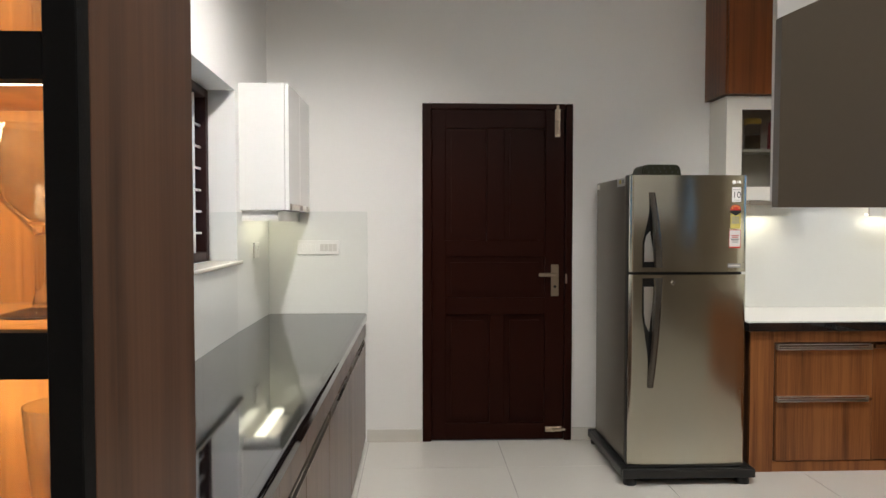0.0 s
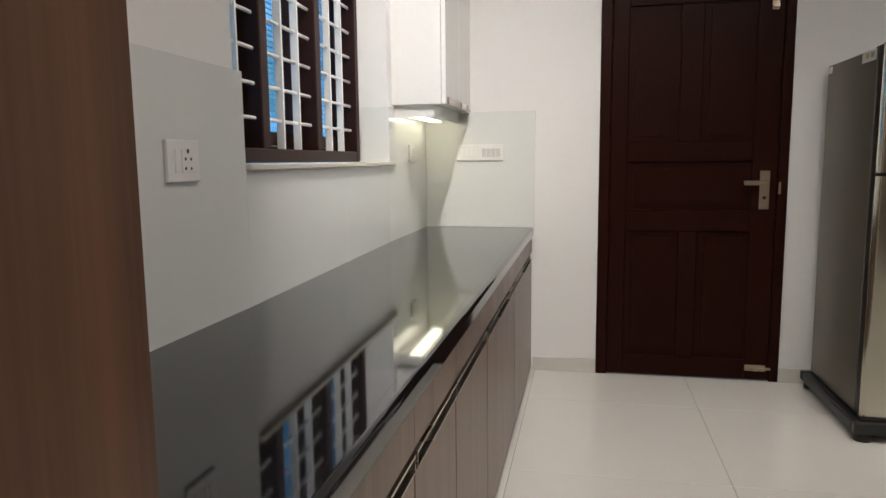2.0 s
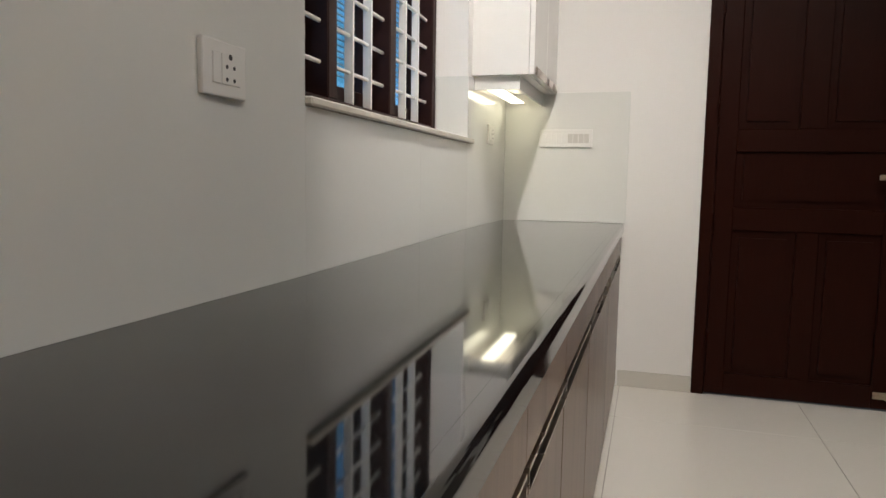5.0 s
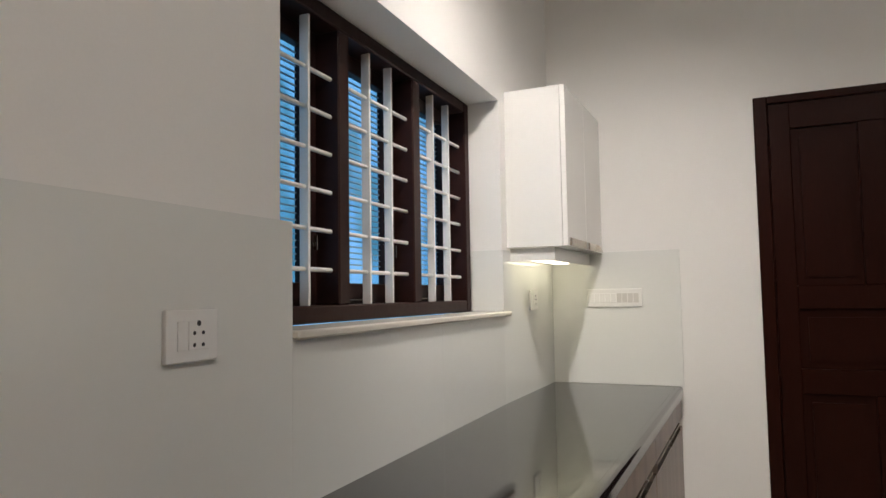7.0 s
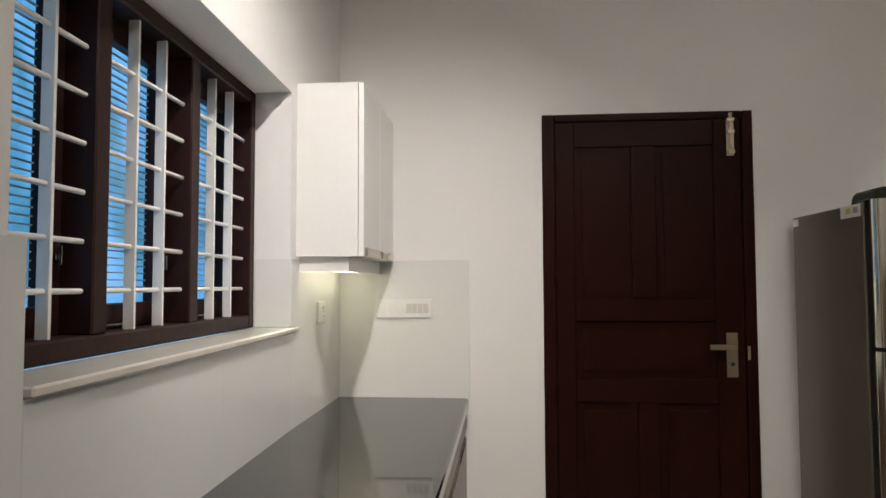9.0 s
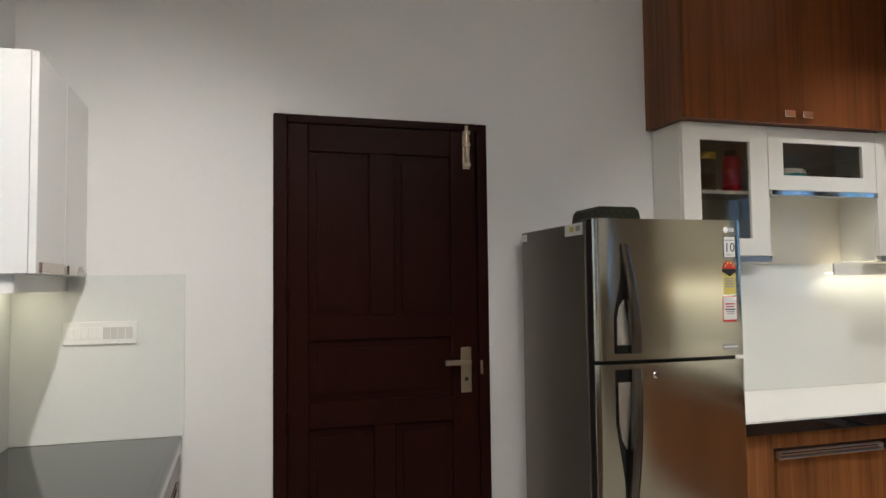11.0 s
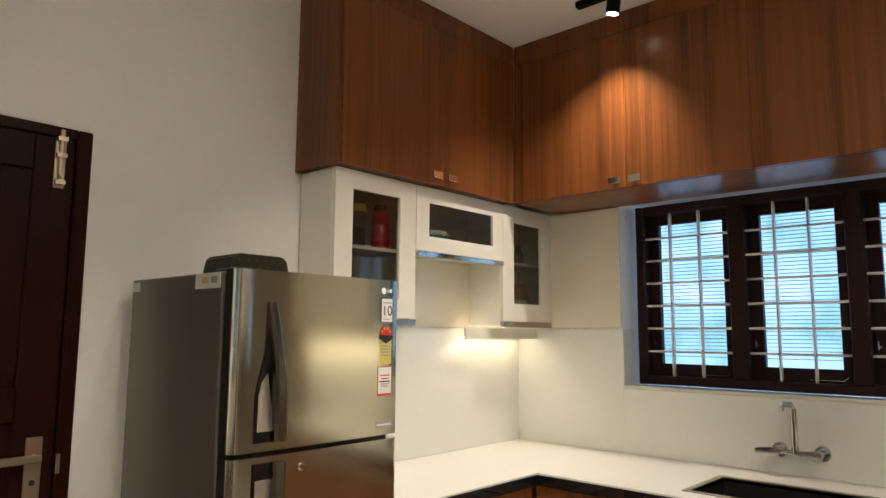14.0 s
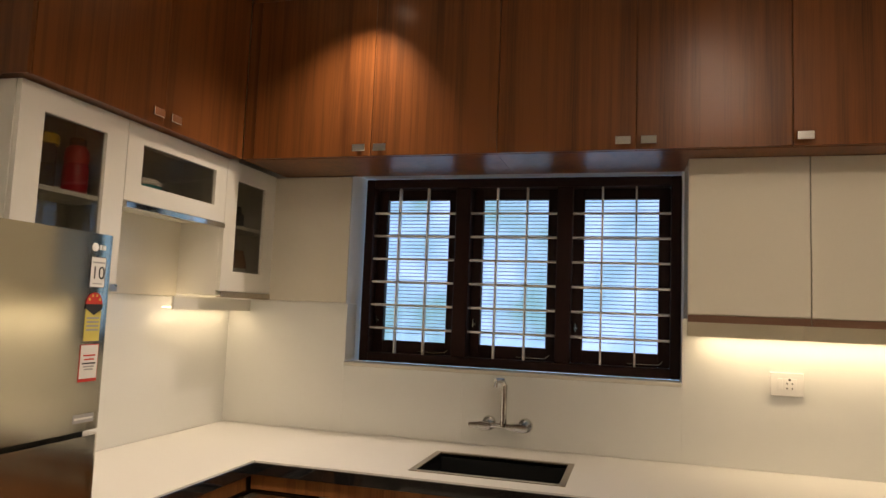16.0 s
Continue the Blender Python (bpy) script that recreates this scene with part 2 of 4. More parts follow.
M_SINKRIM = material("brushed_sink_rim", (0.34, 0.30, 0.24), 0.35, 0.8, scale=100, vary=0.05)
M_YELLOW = material("yellow_plastic_lid", (0.62, 0.42, 0.03), 0.4)
M_RED = material("red_plastic", (0.42, 0.015, 0.018), 0.35)
M_TEAL = material("teal_plastic", (0.015, 0.30, 0.31), 0.35)
M_CERAMIC = material("white_ceramic", (0.72, 0.68, 0.60), 0.25)
M_GLAZE = material("brown_ceramic_glaze", (0.36, 0.15, 0.06), 0.25)
M_PAPER = material("white_sticker", (0.74, 0.73, 0.70), 0.5)
M_INK = material("dark_print", (0.02, 0.02, 0.022), 0.5)
M_REDPRINT = material("red_print", (0.55, 0.04, 0.03), 0.5)
M_YELLOWPRINT = material("yellow_print", (0.62, 0.52, 0.13), 0.5)
M_GREYPRINT = material("grey_print", (0.33, 0.33, 0.32), 0.5)
M_FOOD = material("jar_contents", (0.25, 0.16, 0.07), 0.8, scale=150, vary=0.4)
M_GLASS = drinking_glass("clear_glass")
M_PANE = pane_glass("window_glass", (0.90, 0.95, 0.98), 0.05)
M_CABPANE = pane_glass("smoked_cabinet_glass", (0.66, 0.65, 0.62), 0.05)
M_CLEARPANE = pane_glass("clear_cabinet_glass", (0.97, 0.97, 0.96), 0.04)
M_LED = glowing("led_strip", (1.0, 0.92, 0.74), 3.2)
M_LAMPFACE = glowing("lamp_lens", (1.0, 0.93, 0.84), 12)
M_OUTR = backdrop_material("hazy_garden_daylight", 1.9, (0.17, 0.42, 0.62), (0.27, 0.55, 1.0), (0.42, 0.70, 1.2))
M_OUTL = backdrop_material("hazy_yard_daylight", 1.2, (0.06, 0.26, 0.42), (0.13, 0.42, 0.78), (0.26, 0.58, 1.0))

# ---- builders ----
BASE = {}


def boxes(*specs, bevel=0.0, segments=1):
    """One bmesh of boxes (x0, x1, y0, y1, z0, z1)."""
    bm = bmesh.new()
    for x0, x1, y0, y1, z0, z1 in specs:
        got = bmesh.ops.create_cube(bm, size=1, matrix=Matrix.Translation(((x0 + x1) / 2, (y0 + y1) / 2, (z0 + z1) / 2)) @ Matrix.Diagonal((abs(x1 - x0), abs(y1 - y0), abs(z1 - z0), 1)))
    if bevel:
        bmesh.ops.bevel(bm, geom=bm.edges[:], offset=bevel, segments=segments, affect="EDGES", profile=0.5)
    return bm


def rod(bm, a, b, r0, r1=None, sides=12):
    """A round bar from a to b, added to bm."""
    a, b = Vector(a), Vector(b)
    turn = (b - a).to_track_quat("Z", "Y").to_matrix().to_4x4()
    bmesh.ops.create_cone(bm, cap_ends=True, segments=sides, radius1=r0, radius2=r0 if r1 is None else r1, depth=(b - a).length, matrix=Matrix.Translation((a + b) / 2) @ turn)
    return bm


def lathe(profile, centre, sides=24):
    """A turned body: profile of (radius, height) about an upright axis."""
    bm = bmesh.new()
    rings = []
    for r, h in profile:
        rings.append([bm.verts.new((centre[0] + r * math.cos(2 * math.pi * i / sides), centre[1] + r * math.sin(2 * math.pi * i / sides), centre[2] + h)) for i in range(sides)])
    for a, b in zip(rings, rings[1:]):
        for i in range(sides):
            bm.faces.new((a[i], a[(i + 1) % sides], b[(i + 1) % sides], b[i]))
    bm.faces.new(list(reversed(rings[0])))
    bm.faces.new(rings[-1])
    bmesh.ops.recalc_face_normals(bm, faces=bm.faces[:])
    return bm


def prism(outline, axis, lo, hi, bevel=0.0):
    """An outline of 2D points pushed along an axis ('x', 'y' or 'z'); the points give the other two coordinates in order."""
    bm = bmesh.new()

    def place(u, v, w):
        return {"x": (w, u, v), "y": (u, w, v), "z": (u, v, w)}[axis]
    a = [bm.verts.new(place(u, v, lo)) for u, v in outline]
    b = [bm.verts.new(place(u, v, hi)) for u, v in outline]
    n = len(outline)
    bm.faces.new(a), bm.faces.new(b)
    for i in range(n):
        bm.faces.new((a[i], a[(i + 1) % n], b[(i + 1) % n], b[i]))
    bmesh.ops.recalc_face_normals(bm, faces=bm.faces[:])
    if bevel:
        bmesh.ops.bevel(bm, geom=bm.edges[:], offset=bevel, segments=2, affect="EDGES")
    return bm


def finish(bm, name, mat, offset=(0, 0, 0), smooth=False):
    bmesh.ops.translate(bm, verts=bm.verts[:], vec=-Vector(offset))
    me = bpy.data.meshes.new(name)
    if smooth:
        for f in bm.faces:
            f.smooth = True
        for e in bm.edges:
            if len(e.link_faces) == 2 and e.calc_face_angle() > 0.6:
                e.smooth = False
    bm.to_mesh(me)
    bm.free()
    me.materials.append(mat)
    return me


def thing(name, base, label, category, group="", kind=""):
    ob = new(name)
    ob.empty_display_size = 0.05
    ob.location = base
    BASE[ob] = Vector(base)
    return tagged(ob, label, category, group, kind)


def part(name, bm, mat, parent, label="", smooth=False):
    ob = new(name, finish(bm, name, mat, BASE[parent], smooth))
    ob.parent = parent
    BASE[ob] = BASE[parent]
    return tagged(ob, label)


def solid(name, bm, mat, base, label="", category="", group="", kind="", smooth=False):
    """A thing that is one mesh."""
    ob = new(name, finish(bm, name, mat, base, smooth))
    ob.location = base
    BASE[ob] = Vector(base)
    return tagged(ob, label, category, group, kind)


def text_part(words, size, centre, mat, parent, name="lettering"):
    """Flat lettering on a face that looks towards -y."""
    curve = bpy.data.curves.new(name, "FONT")
    curve.body, curve.size, curve.align_x, curve.align_y, curve.extrude = words, size, "CENTER", "CENTER", 0.0002
    tmp = bpy.data.objects.new(name, curve)
    scene.collection.objects.link(tmp)
    me = bpy.data.meshes.new_from_object(tmp.evaluated_get(bpy.context.evaluated_depsgraph_get()))
    bpy.data.objects.remove(tmp)
    me.transform(Matrix.Translation(Vector(centre) - BASE[parent]) @ pose(0, 0, 0, 90))
    me.materials.clear()
    me.materials.append(mat)
    ob = new(name, me)
    ob.parent = parent
    BASE[ob] = BASE[parent]
    return ob


def cells(us, vs, holes):
    """The cells of a grid of u and v cuts that no hole covers."""
    for hole in holes:
        us, vs = us + [hole[0], hole[1]], vs + [hole[2], hole[3]]
    us, vs = sorted(set(us)), sorted(set(vs))
    out = []
    for u0, u1 in zip(us, us[1:]):
        for v0, v1 in zip(vs, vs[1:]):
            cu, cv = (u0 + u1) / 2, (v0 + v1) / 2
            if not any(h[0] < cu < h[1] and h[2] < cv < h[3] for h in holes):
                out.append((u0, u1, v0, v1))
    return out


def weld(bm):
    """Join boxes that touch into one skin, without the faces between them."""
    bmesh.ops.remove_doubles(bm, verts=bm.verts[:], dist=0.0001)
    seen = {}
    for f in bm.faces:
        seen.setdefault(tuple(round(c, 4) for c in f.calc_center_median()), []).append(f)
    bmesh.ops.delete(bm, geom=[f for fs in seen.values() if len(fs) > 1 for f in fs], context="FACES")
    return bm


# ---- walls, floor, ceiling ----
WIN_L = (2.262, 3.622, 1.148, 2.024)
WIN_R = (2.205, 3.805, 1.155, 2.13)
DOOR = (0.091, 1.023, 0.0, 2.095)
VENT = (0.96, 1.566, 2.832, 2.945)
solid("wall_west", boxes(*[(LEFT - 0.25, LEFT, u0, u1, v0, v1) for u0, u1, v0, v1 in cells([FRONT, BACK], [0, TOP], [WIN_L])]), M_WALL, (LEFT, 0, 0), "cream painted plaster wall with a window", "wall", kind="structure")
SPLIT = 0.85
WIN_S = (-1.75, -1.10, 1.10, 2.05)
# Dark colour stands in for the dim dining side mirrored in the fridge.
M_DARKWALL = material("wall_darkened_for_reflection", (0.27, 0.22, 0.165), 0.6, bump=0.15, scale=160, vary=0.03, stain=0.03)
solid("wall_east", boxes(*[(RIGHT, RIGHT + 0.25, u0, u1, v0, v1) for u0, u1, v0, v1 in cells([SPLIT, BACK], [0, TOP], [WIN_R])]), M_WALL, (RIGHT, 2, 0), "cream painted plaster wall with a window over the sink", "wall", kind="structure")
solid("wall_east_dining", boxes(*[(RIGHT, RIGHT + 0.25, u0, u1, v0, v1) for u0, u1, v0, v1 in cells([FRONT, SPLIT], [0, TOP], [WIN_S])]), M_DARKWALL, (RIGHT, -1, 0), "unseen plain wall, coloured dark for the fridge reflection", "wall", kind="structure")
solid("wall_north", boxes(*[(u0, u1, BACK, BACK + 0.2, v0, v1) for u0, u1, v0, v1 in cells([LEFT - 0.25, RIGHT + 0.25], [0, TOP], [DOOR, VENT])]), M_WALL, (0, BACK, 0), "cream painted plaster wall with a door", "wall", kind="structure")
solid("wall_south", boxes((LEFT - 0.25, RIGHT + 0.25, FRONT - 0.2, FRONT, 0, TOP)), M_DARKWALL, (0, FRONT, 0), "unseen plain wall, coloured dark for the fridge reflection", "wall", kind="structure")
solid("ceiling", boxes((LEFT - 0.25, RIGHT + 0.25, FRONT - 0.2, BACK + 0.2, TOP, TOP + 0.15)), M_CEIL, (0, 0, TOP), "white painted ceiling", "ceiling", kind="structure")
floor = solid("floor", boxes((LEFT - 0.25, RIGHT + 0.25, FRONT - 0.2, BACK + 0.2, -0.15, -0.003)), M_GROUT, (0, 0, 0), "glossy cream vitrified floor tiles with thin dark joints", "floor", kind="structure")
solid("ground", boxes((-60, 60, -60, 60, -0.5, -0.3)), material("yard_soil", (0.16, 0.12, 0.08), 0.9, scale=12, vary=0.3), (0, 0, -0.3), "bare yard soil outside the house", "ground", kind="structure")
for a, b in ((LEFT + 0.56, DOOR[0]), (DOOR[1], 1.86)):
    solid("baseboard", boxes((a, b, BACK - 0.010, BACK, 0, 0.078), bevel=0.002), M_SKIRT, (a, BACK, 0), "low cream tile skirting along the wall", "baseboard", kind="structure")

# ---- windows ----


def window(name, inner, out, y0, y1, z0, z1, mullions, rows, label, backdrop):
    """A three-light window; inner: x of the frame's room face, out: +1 or -1 towards the outside; rows: heights of the grill bars."""
    w = thing(name, (inner, (y0 + y1) / 2, z0), label, "window", kind="structure")

    def deep(a, b):
        return tuple(sorted((inner + out * a, inner + out * b)))
    f = 0.045
    for nm, box in (("frame_stile", (y0, y0 + f, z0, z1)), ("frame_stile", (y1 - f, y1, z0, z1)), ("frame_sill", (y0 + f, y1 - f, z0, z0 + f)), ("frame_head", (y0 + f, y1 - f, z1 - f, z1))):
        part(nm, boxes((*deep(0, 0.10), *box), bevel=0.004), M_FRAMEWOOD, w)
    cuts = [y0 + f]
    for a, b in mullions:
        part("mullion", boxes((*deep(0.002, 0.10), a, b, z0 + f, z1 - f), bevel=0.004), M_FRAMEWOOD, w)
        cuts += [a, b]
    cuts.append(y1 - f)
    for a, b in zip(cuts[::2], cuts[1::2]):
        s = 0.052
        lo, hi = z0 + f, z1 - f
        leaf = part("shutter", boxes((*deep(0.076, 0.112), a, a + s, lo, hi), (*deep(0.076, 0.112), b - s, b, lo, hi), (*deep(0.077, 0.111), a + s, b - s, lo, lo + 0.062), (*deep(0.077, 0.111), a + s, b - s, hi - s, hi), bevel=0.003), M_FRAMEWOOD, w)
        pane = part("pane", boxes((*deep(0.094, 0.098), a + s, b - s, lo + 0.062, hi - s)), M_PANE, leaf, "pale blue daylight glass")
        pane.visible_shadow = False
        slats = []
        z = lo + 0.10
        while z < hi - s - 0.01:
            slats.append((*deep(0.104, 0.109), a + s, b - s, z, z + 0.0036))
            z += 0.0185
        part("blind", boxes(*slats), M_BLIND, leaf, "thin grey horizontal blind slats")
        for z in rows:
            part("grill_bar", rod(bmesh.new(), (inner + out * 0.030, a, z), (inner + out * 0.030, b, z), 0.0062, sides=10), M_GRILL, w, smooth=True)
        for k in (0.345, 0.69):
            y = a + (b - a) * k
            part("grill_flat", boxes((*deep(0.016, 0.044), y - 0.0045, y + 0.0045, lo, hi), bevel=0.001), M_GRILL, w)
        hook = rod(bmesh.new(), (inner + out * 0.066, a + 0.05, lo + 0.012), (inner + out * 0.066, a + 0.19, lo + 0.012), 0.003, sides=6)
        rod(hook, (inner + out * 0.066, a + 0.05, lo + 0.012), (inner + out * 0.066, a + 0.03, lo + 0.03), 0.003, sides=6)
        part("stay_hook", hook, M_DARKCHROME, w, "small steel window stay")
        part("latch", boxes((*deep(0.066, 0.077), b - 0.03, b - 0.012, lo + 0.16, lo + 0.172), (*deep(0.058, 0.070), b - 0.022, b - 0.016, lo + 0.15, lo + 0.19), bevel=0.001), M_DARKCHROME, w)
    bd = solid("backdrop", boxes((*deep(0.45, 0.47), y0 - 1.2, y1 + 1.2, z0 - 0.9, z1 + 0.8)), backdrop, (inner + out * 0.45, (y0 + y1) / 2, z0 - 0.9), "hazy daylight yard seen through the window", "backdrop", kind="structure")
    return w


window("window_1", -0.945, -1, 2.264, 3.617, 1.169, 2.021, ((2.676, 2.729), (3.119, 3.174)), [1.838 - 0.106 * i for i in range(6)], "dark brown wooden three-light window with white iron grill", M_OUTL)
window("window_2", 3.575, 1, 2.207, 3.775, 1.175, 2.115, ((2.705, 2.778), (3.212, 3.288)), [1.941 - 0.119 * i for i in range(6)], "dark brown wooden three-light window with white grill above the sink", M_OUTR)
solid("window_sill", boxes((-0.945, LEFT + 0.022, 2.296, 3.672, 1.149, 1.168), bevel=0.004), M_SILL, (-0.88, 3.0, 1.149), "cream marble window sill with a rounded edge", "window sill", kind="structure")
solid("window_sill", boxes((RIGHT - 0.012, 3.575, 2.209, 3.801, 1.156, 1.174), bevel=0.003), M_SILL, (3.5, 3.0, 1.156), "cream marble window sill above the sink", "window sill", kind="structure")
dining = thing("window_4", (RIGHT, -1.42, WIN_S[2]), "plain window with pale blue daylight glass", "window", kind="structure")
part("frame", boxes((RIGHT + 0.10, RIGHT + 0.15, WIN_S[0], WIN_S[0] + 0.05, WIN_S[2], WIN_S[3]), (RIGHT + 0.10, RIGHT + 0.15, WIN_S[1] - 0.05, WIN_S[1], WIN_S[2], WIN_S[3]), (RIGHT + 0.10, RIGHT + 0.15, WIN_S[0] + 0.05, WIN_S[1] - 0.05, WIN_S[2], WIN_S[2] + 0.05), (RIGHT + 0.10, RIGHT + 0.15, WIN_S[0] + 0.05, WIN_S[1] - 0.05, WIN_S[3] - 0.05, WIN_S[3])), M_FRAMEWOOD, dining)
part("pane", boxes((RIGHT + 0.12, RIGHT + 0.124, WIN_S[0] + 0.05, WIN_S[1] - 0.05, WIN_S[2] + 0.05, WIN_S[3] - 0.05)), M_PANE, dining).visible_shadow = False
solid("backdrop", boxes((RIGHT + 0.45, RIGHT + 0.47, WIN_S[0] - 0.8, WIN_S[1] + 0.8, 0.4, 2.9)), M_OUTR, (RIGHT + 0.45, -1.4, 0.4), "hazy daylight seen through the window", "backdrop", kind="structure")
vent = thing("window_3", (1.26, BACK, VENT[2]), "small high ventilator with pale blue daylight glass", "window", kind="structure")
part("frame", boxes((VENT[0], VENT[1], BACK + 0.05, BACK + 0.09, VENT[2], VENT[2] + 0.012), (VENT[0], VENT[1], BACK + 0.05, BACK + 0.09, VENT[3] - 0.012, VENT[3]), bevel=0.002), M_WALL, vent)
part("pane", boxes((VENT[0], VENT[1], BACK + 0.066, BACK + 0.070, VENT[2] + 0.012, VENT[3] - 0.012)), M_PANE, vent).visible_shadow = False
solid("backdrop", boxes((VENT[0] - 0.3, VENT[1] + 0.3, BACK + 0.30, BACK + 0.32, 2.4, 3.4)), M_OUTL, (1.2, BACK + 0.3, 2.4), "hazy daylight seen through the ventilator", "backdrop", kind="structure")

# ---- door ----
door = thing("door_1", (0.55, BACK, 0), "closed dark brown panelled wooden door in a dark frame", "door", kind="structure")
FY = BACK - 0.012
part("frame_jamb", boxes((DOOR[0], 0.147, FY, BACK + 0.1, 0, DOOR[3]), bevel=0.004), M_DOORWOOD, door)
part("frame_jamb", boxes((0.977, DOOR[1], FY, BACK + 0.1, 0, DOOR[3]), bevel=0.004), M_DOORWOOD, door)
part("frame_head", boxes((0.147, 0.977, FY, BACK + 0.1, 2.061, DOOR[3]), bevel=0.004), M_DOORWOOD, door)
LY0, LY1 = BACK + 0.002, BACK + 0.042
part("rebate", boxes((0.135, 0.168, LY1 + 0.001, BACK + 0.09, 0, 2.06), (0.955, 0.988, LY1 + 0.001, BACK + 0.09, 0, 2.06), (0.168, 0.955, LY1 + 0.001, BACK + 0.09, 2.03, 2.066)), M_DOORWOOD, door)
X0, X1 = 0.150, 0.974
leaf_boxes = [(X0, 0.235, 0.006, 2.061), (0.854, X1, 0.006, 2.061), (0.235, 0.854, 1.945, 2.061), (0.235, 0.854, 1.152, 1.254), (0.235, 0.854, 0.790, 0.896), (0.235, 0.854, 0.006, 0.109), (0.490, 0.600, 1.254, 1.945), (0.506, 0.600, 0.109, 0.790)]
for x0, x1, z0, z1 in leaf_boxes:
    part("stile" if z1 - z0 > 0.5 else "rail", boxes((x0, x1, LY0, LY1, z0, z1), bevel=0.003), M_DOORWOOD, door)
for x0, x1, z0, z1 in ((0.235, 0.490, 1.254, 1.945), (0.600, 0.854, 1.254, 1.945), (0.235, 0.854, 0.896, 1.152), (0.235, 0.506, 0.109, 0.790), (0.600, 0.854, 0.109, 0.790)):
    bm = boxes((x0, x1, LY0 + 0.016, LY1, z0, z1))
    bmesh.ops.create_cube(bm, size=1, matrix=Matrix.Translation(((x0 + x1) / 2, LY0 + 0.012, (z0 + z1) / 2)) @ Matrix.Diagonal((x1 - x0 - 0.07, 0.012, z1 - z0 - 0.07, 1)))
    part("panel", bm, M_DOORWOOD, door)
lock = part("lock_plate", boxes((0.892, 0.940, LY0 - 0.006, LY0, 0.906, 1.103), bevel=0.002), M_BRASS, door, "satin nickel lock plate")
bm = rod(bmesh.new(), (0.916, LY0, 1.042), (0.916, LY0 - 0.045, 1.042), 0.010)
part("lever", bm, M_BRASS, lock, smooth=True)
part("lever", boxes((0.808, 0.926, LY0 - 0.055, LY0 - 0.040, 1.030, 1.054), bevel=0.004), M_BRASS, lock, "flat satin nickel lever")
part("keyhole", rod(bmesh.new(), (0.916, LY0 - 0.0075, 0.965), (0.916, LY0 - 0.005, 0.965), 0.009), M_INK, lock)
bolt = boxes((0.912, 0.945, LY0 - 0.005, LY0, 1.893, 2.078), bevel=0.002)
rod(bolt, (0.928, LY0 - 0.014, 1.905), (0.928, LY0 - 0.014, 2.085), 0.008)
rod(bolt, (0.928, LY0 - 0.014, 1.93), (0.928, LY0 - 0.034, 1.93), 0.006)
for z in (1.91, 2.0, 2.055):
    bmesh.ops.create_cube(bolt, size=1, matrix=Matrix.Translation((0.928, LY0 - 0.012, z)) @ Matrix.Diagonal((0.03, 0.022, 0.014, 1)))
part("tower_bolt", bolt, M_BRASS, door, "satin nickel tower bolt")
bolt = boxes((0.860, 0.962, LY0 - 0.005, LY0, 0.052, 0.084), bevel=0.002)
rod(bolt, (0.862, LY0 - 0.012, 0.068), (0.985, LY0 - 0.012, 0.068), 0.007)
rod(bolt, (0.905, LY0 - 0.012, 0.068), (0.905, LY0 - 0.032, 0.060), 0.005)
part("slide_bolt", bolt, M_BRASS, door, "satin nickel slide bolt")
part("strike", boxes((0.978, 0.990, FY - 0.003, FY, 0.985, 1.045), bevel=0.001), M_BRASS, door)
for z in (0.26, 0.82, 1.32, 1.82):
    part("hinge", rod(bmesh.new(), (0.1485, FY - 0.004, z - 0.05), (0.1485, FY - 0.004, z + 0.05), 0.006), M_DOORWOOD, door, smooth=True)

# ---- backsplashes ----
splash_l = thing("backsplash", (LEFT, 2.5, 0.80), "glossy off-white back-painted glass above the black counter", "backsplash", kind="structure")
G = 0.006
for y0, y1, z1 in ((1.021, 2.295, 1.393), (2.295, 3.03, 1.148), (3.03, 3.622, 1.148), (3.622, BACK - 0.001, 1.414)):
    part("panel", boxes((LEFT, LEFT + G, y0 + 0.0002, y1 - 0.0002, 0.803, z1), bevel=0.0004), M_SPLASH, splash_l)
part("panel", boxes((-0.943, LEFT - 0.0005, 2.2625, 2.295, 1.169, 1.393), bevel=0.001), M_SPLASH, splash_l)
part("panel", boxes((-0.943, LEFT + G, 3.616, 3.6225, 1.169, 1.414), bevel=0.001), M_SPLASH, splash_l)
part("panel", boxes((LEFT + G, -0.246, BACK - G, BACK, 0.803, 1.432), bevel=0.001), M_SPLASH, splash_l)
splash_r = thing("backsplash", (RIGHT, 2.5, 0.83), "glossy cream back-painted glass above the white counter", "backsplash", kind="structure")
for y0, y1, z1 in ((3.803, BACK - 0.001, 1.460), (3.19, 3.803, 1.155), (2.36, 3.19, 1.155), (2.207, 2.36, 1.155), (0.86, 2.207, 1.452)):
    part("panel", boxes((RIGHT - G, RIGHT, y0 + 0.0002, y1 - 0.0002, 0.831, z1), bevel=0.0004), M_SPLASH, splash_r)
part("panel", boxes((RIGHT - G, 3.573, 3.798, 3.8045, 1.175, 1.460), bevel=0.001), M_SPLASH, splash_r)
part("panel", boxes((1.80, RIGHT - G, BACK - G, BACK, 0.831, 1.462), bevel=0.001), M_SPLASH, splash_r)

part("filler_panel", boxes((RIGHT - 0.014, RIGHT - 0.0005, 3.806, 4.254, 1.466, 2.105), bevel=0.001), M_CREAM, splash_r, "cream laminate filler panel beside the window")

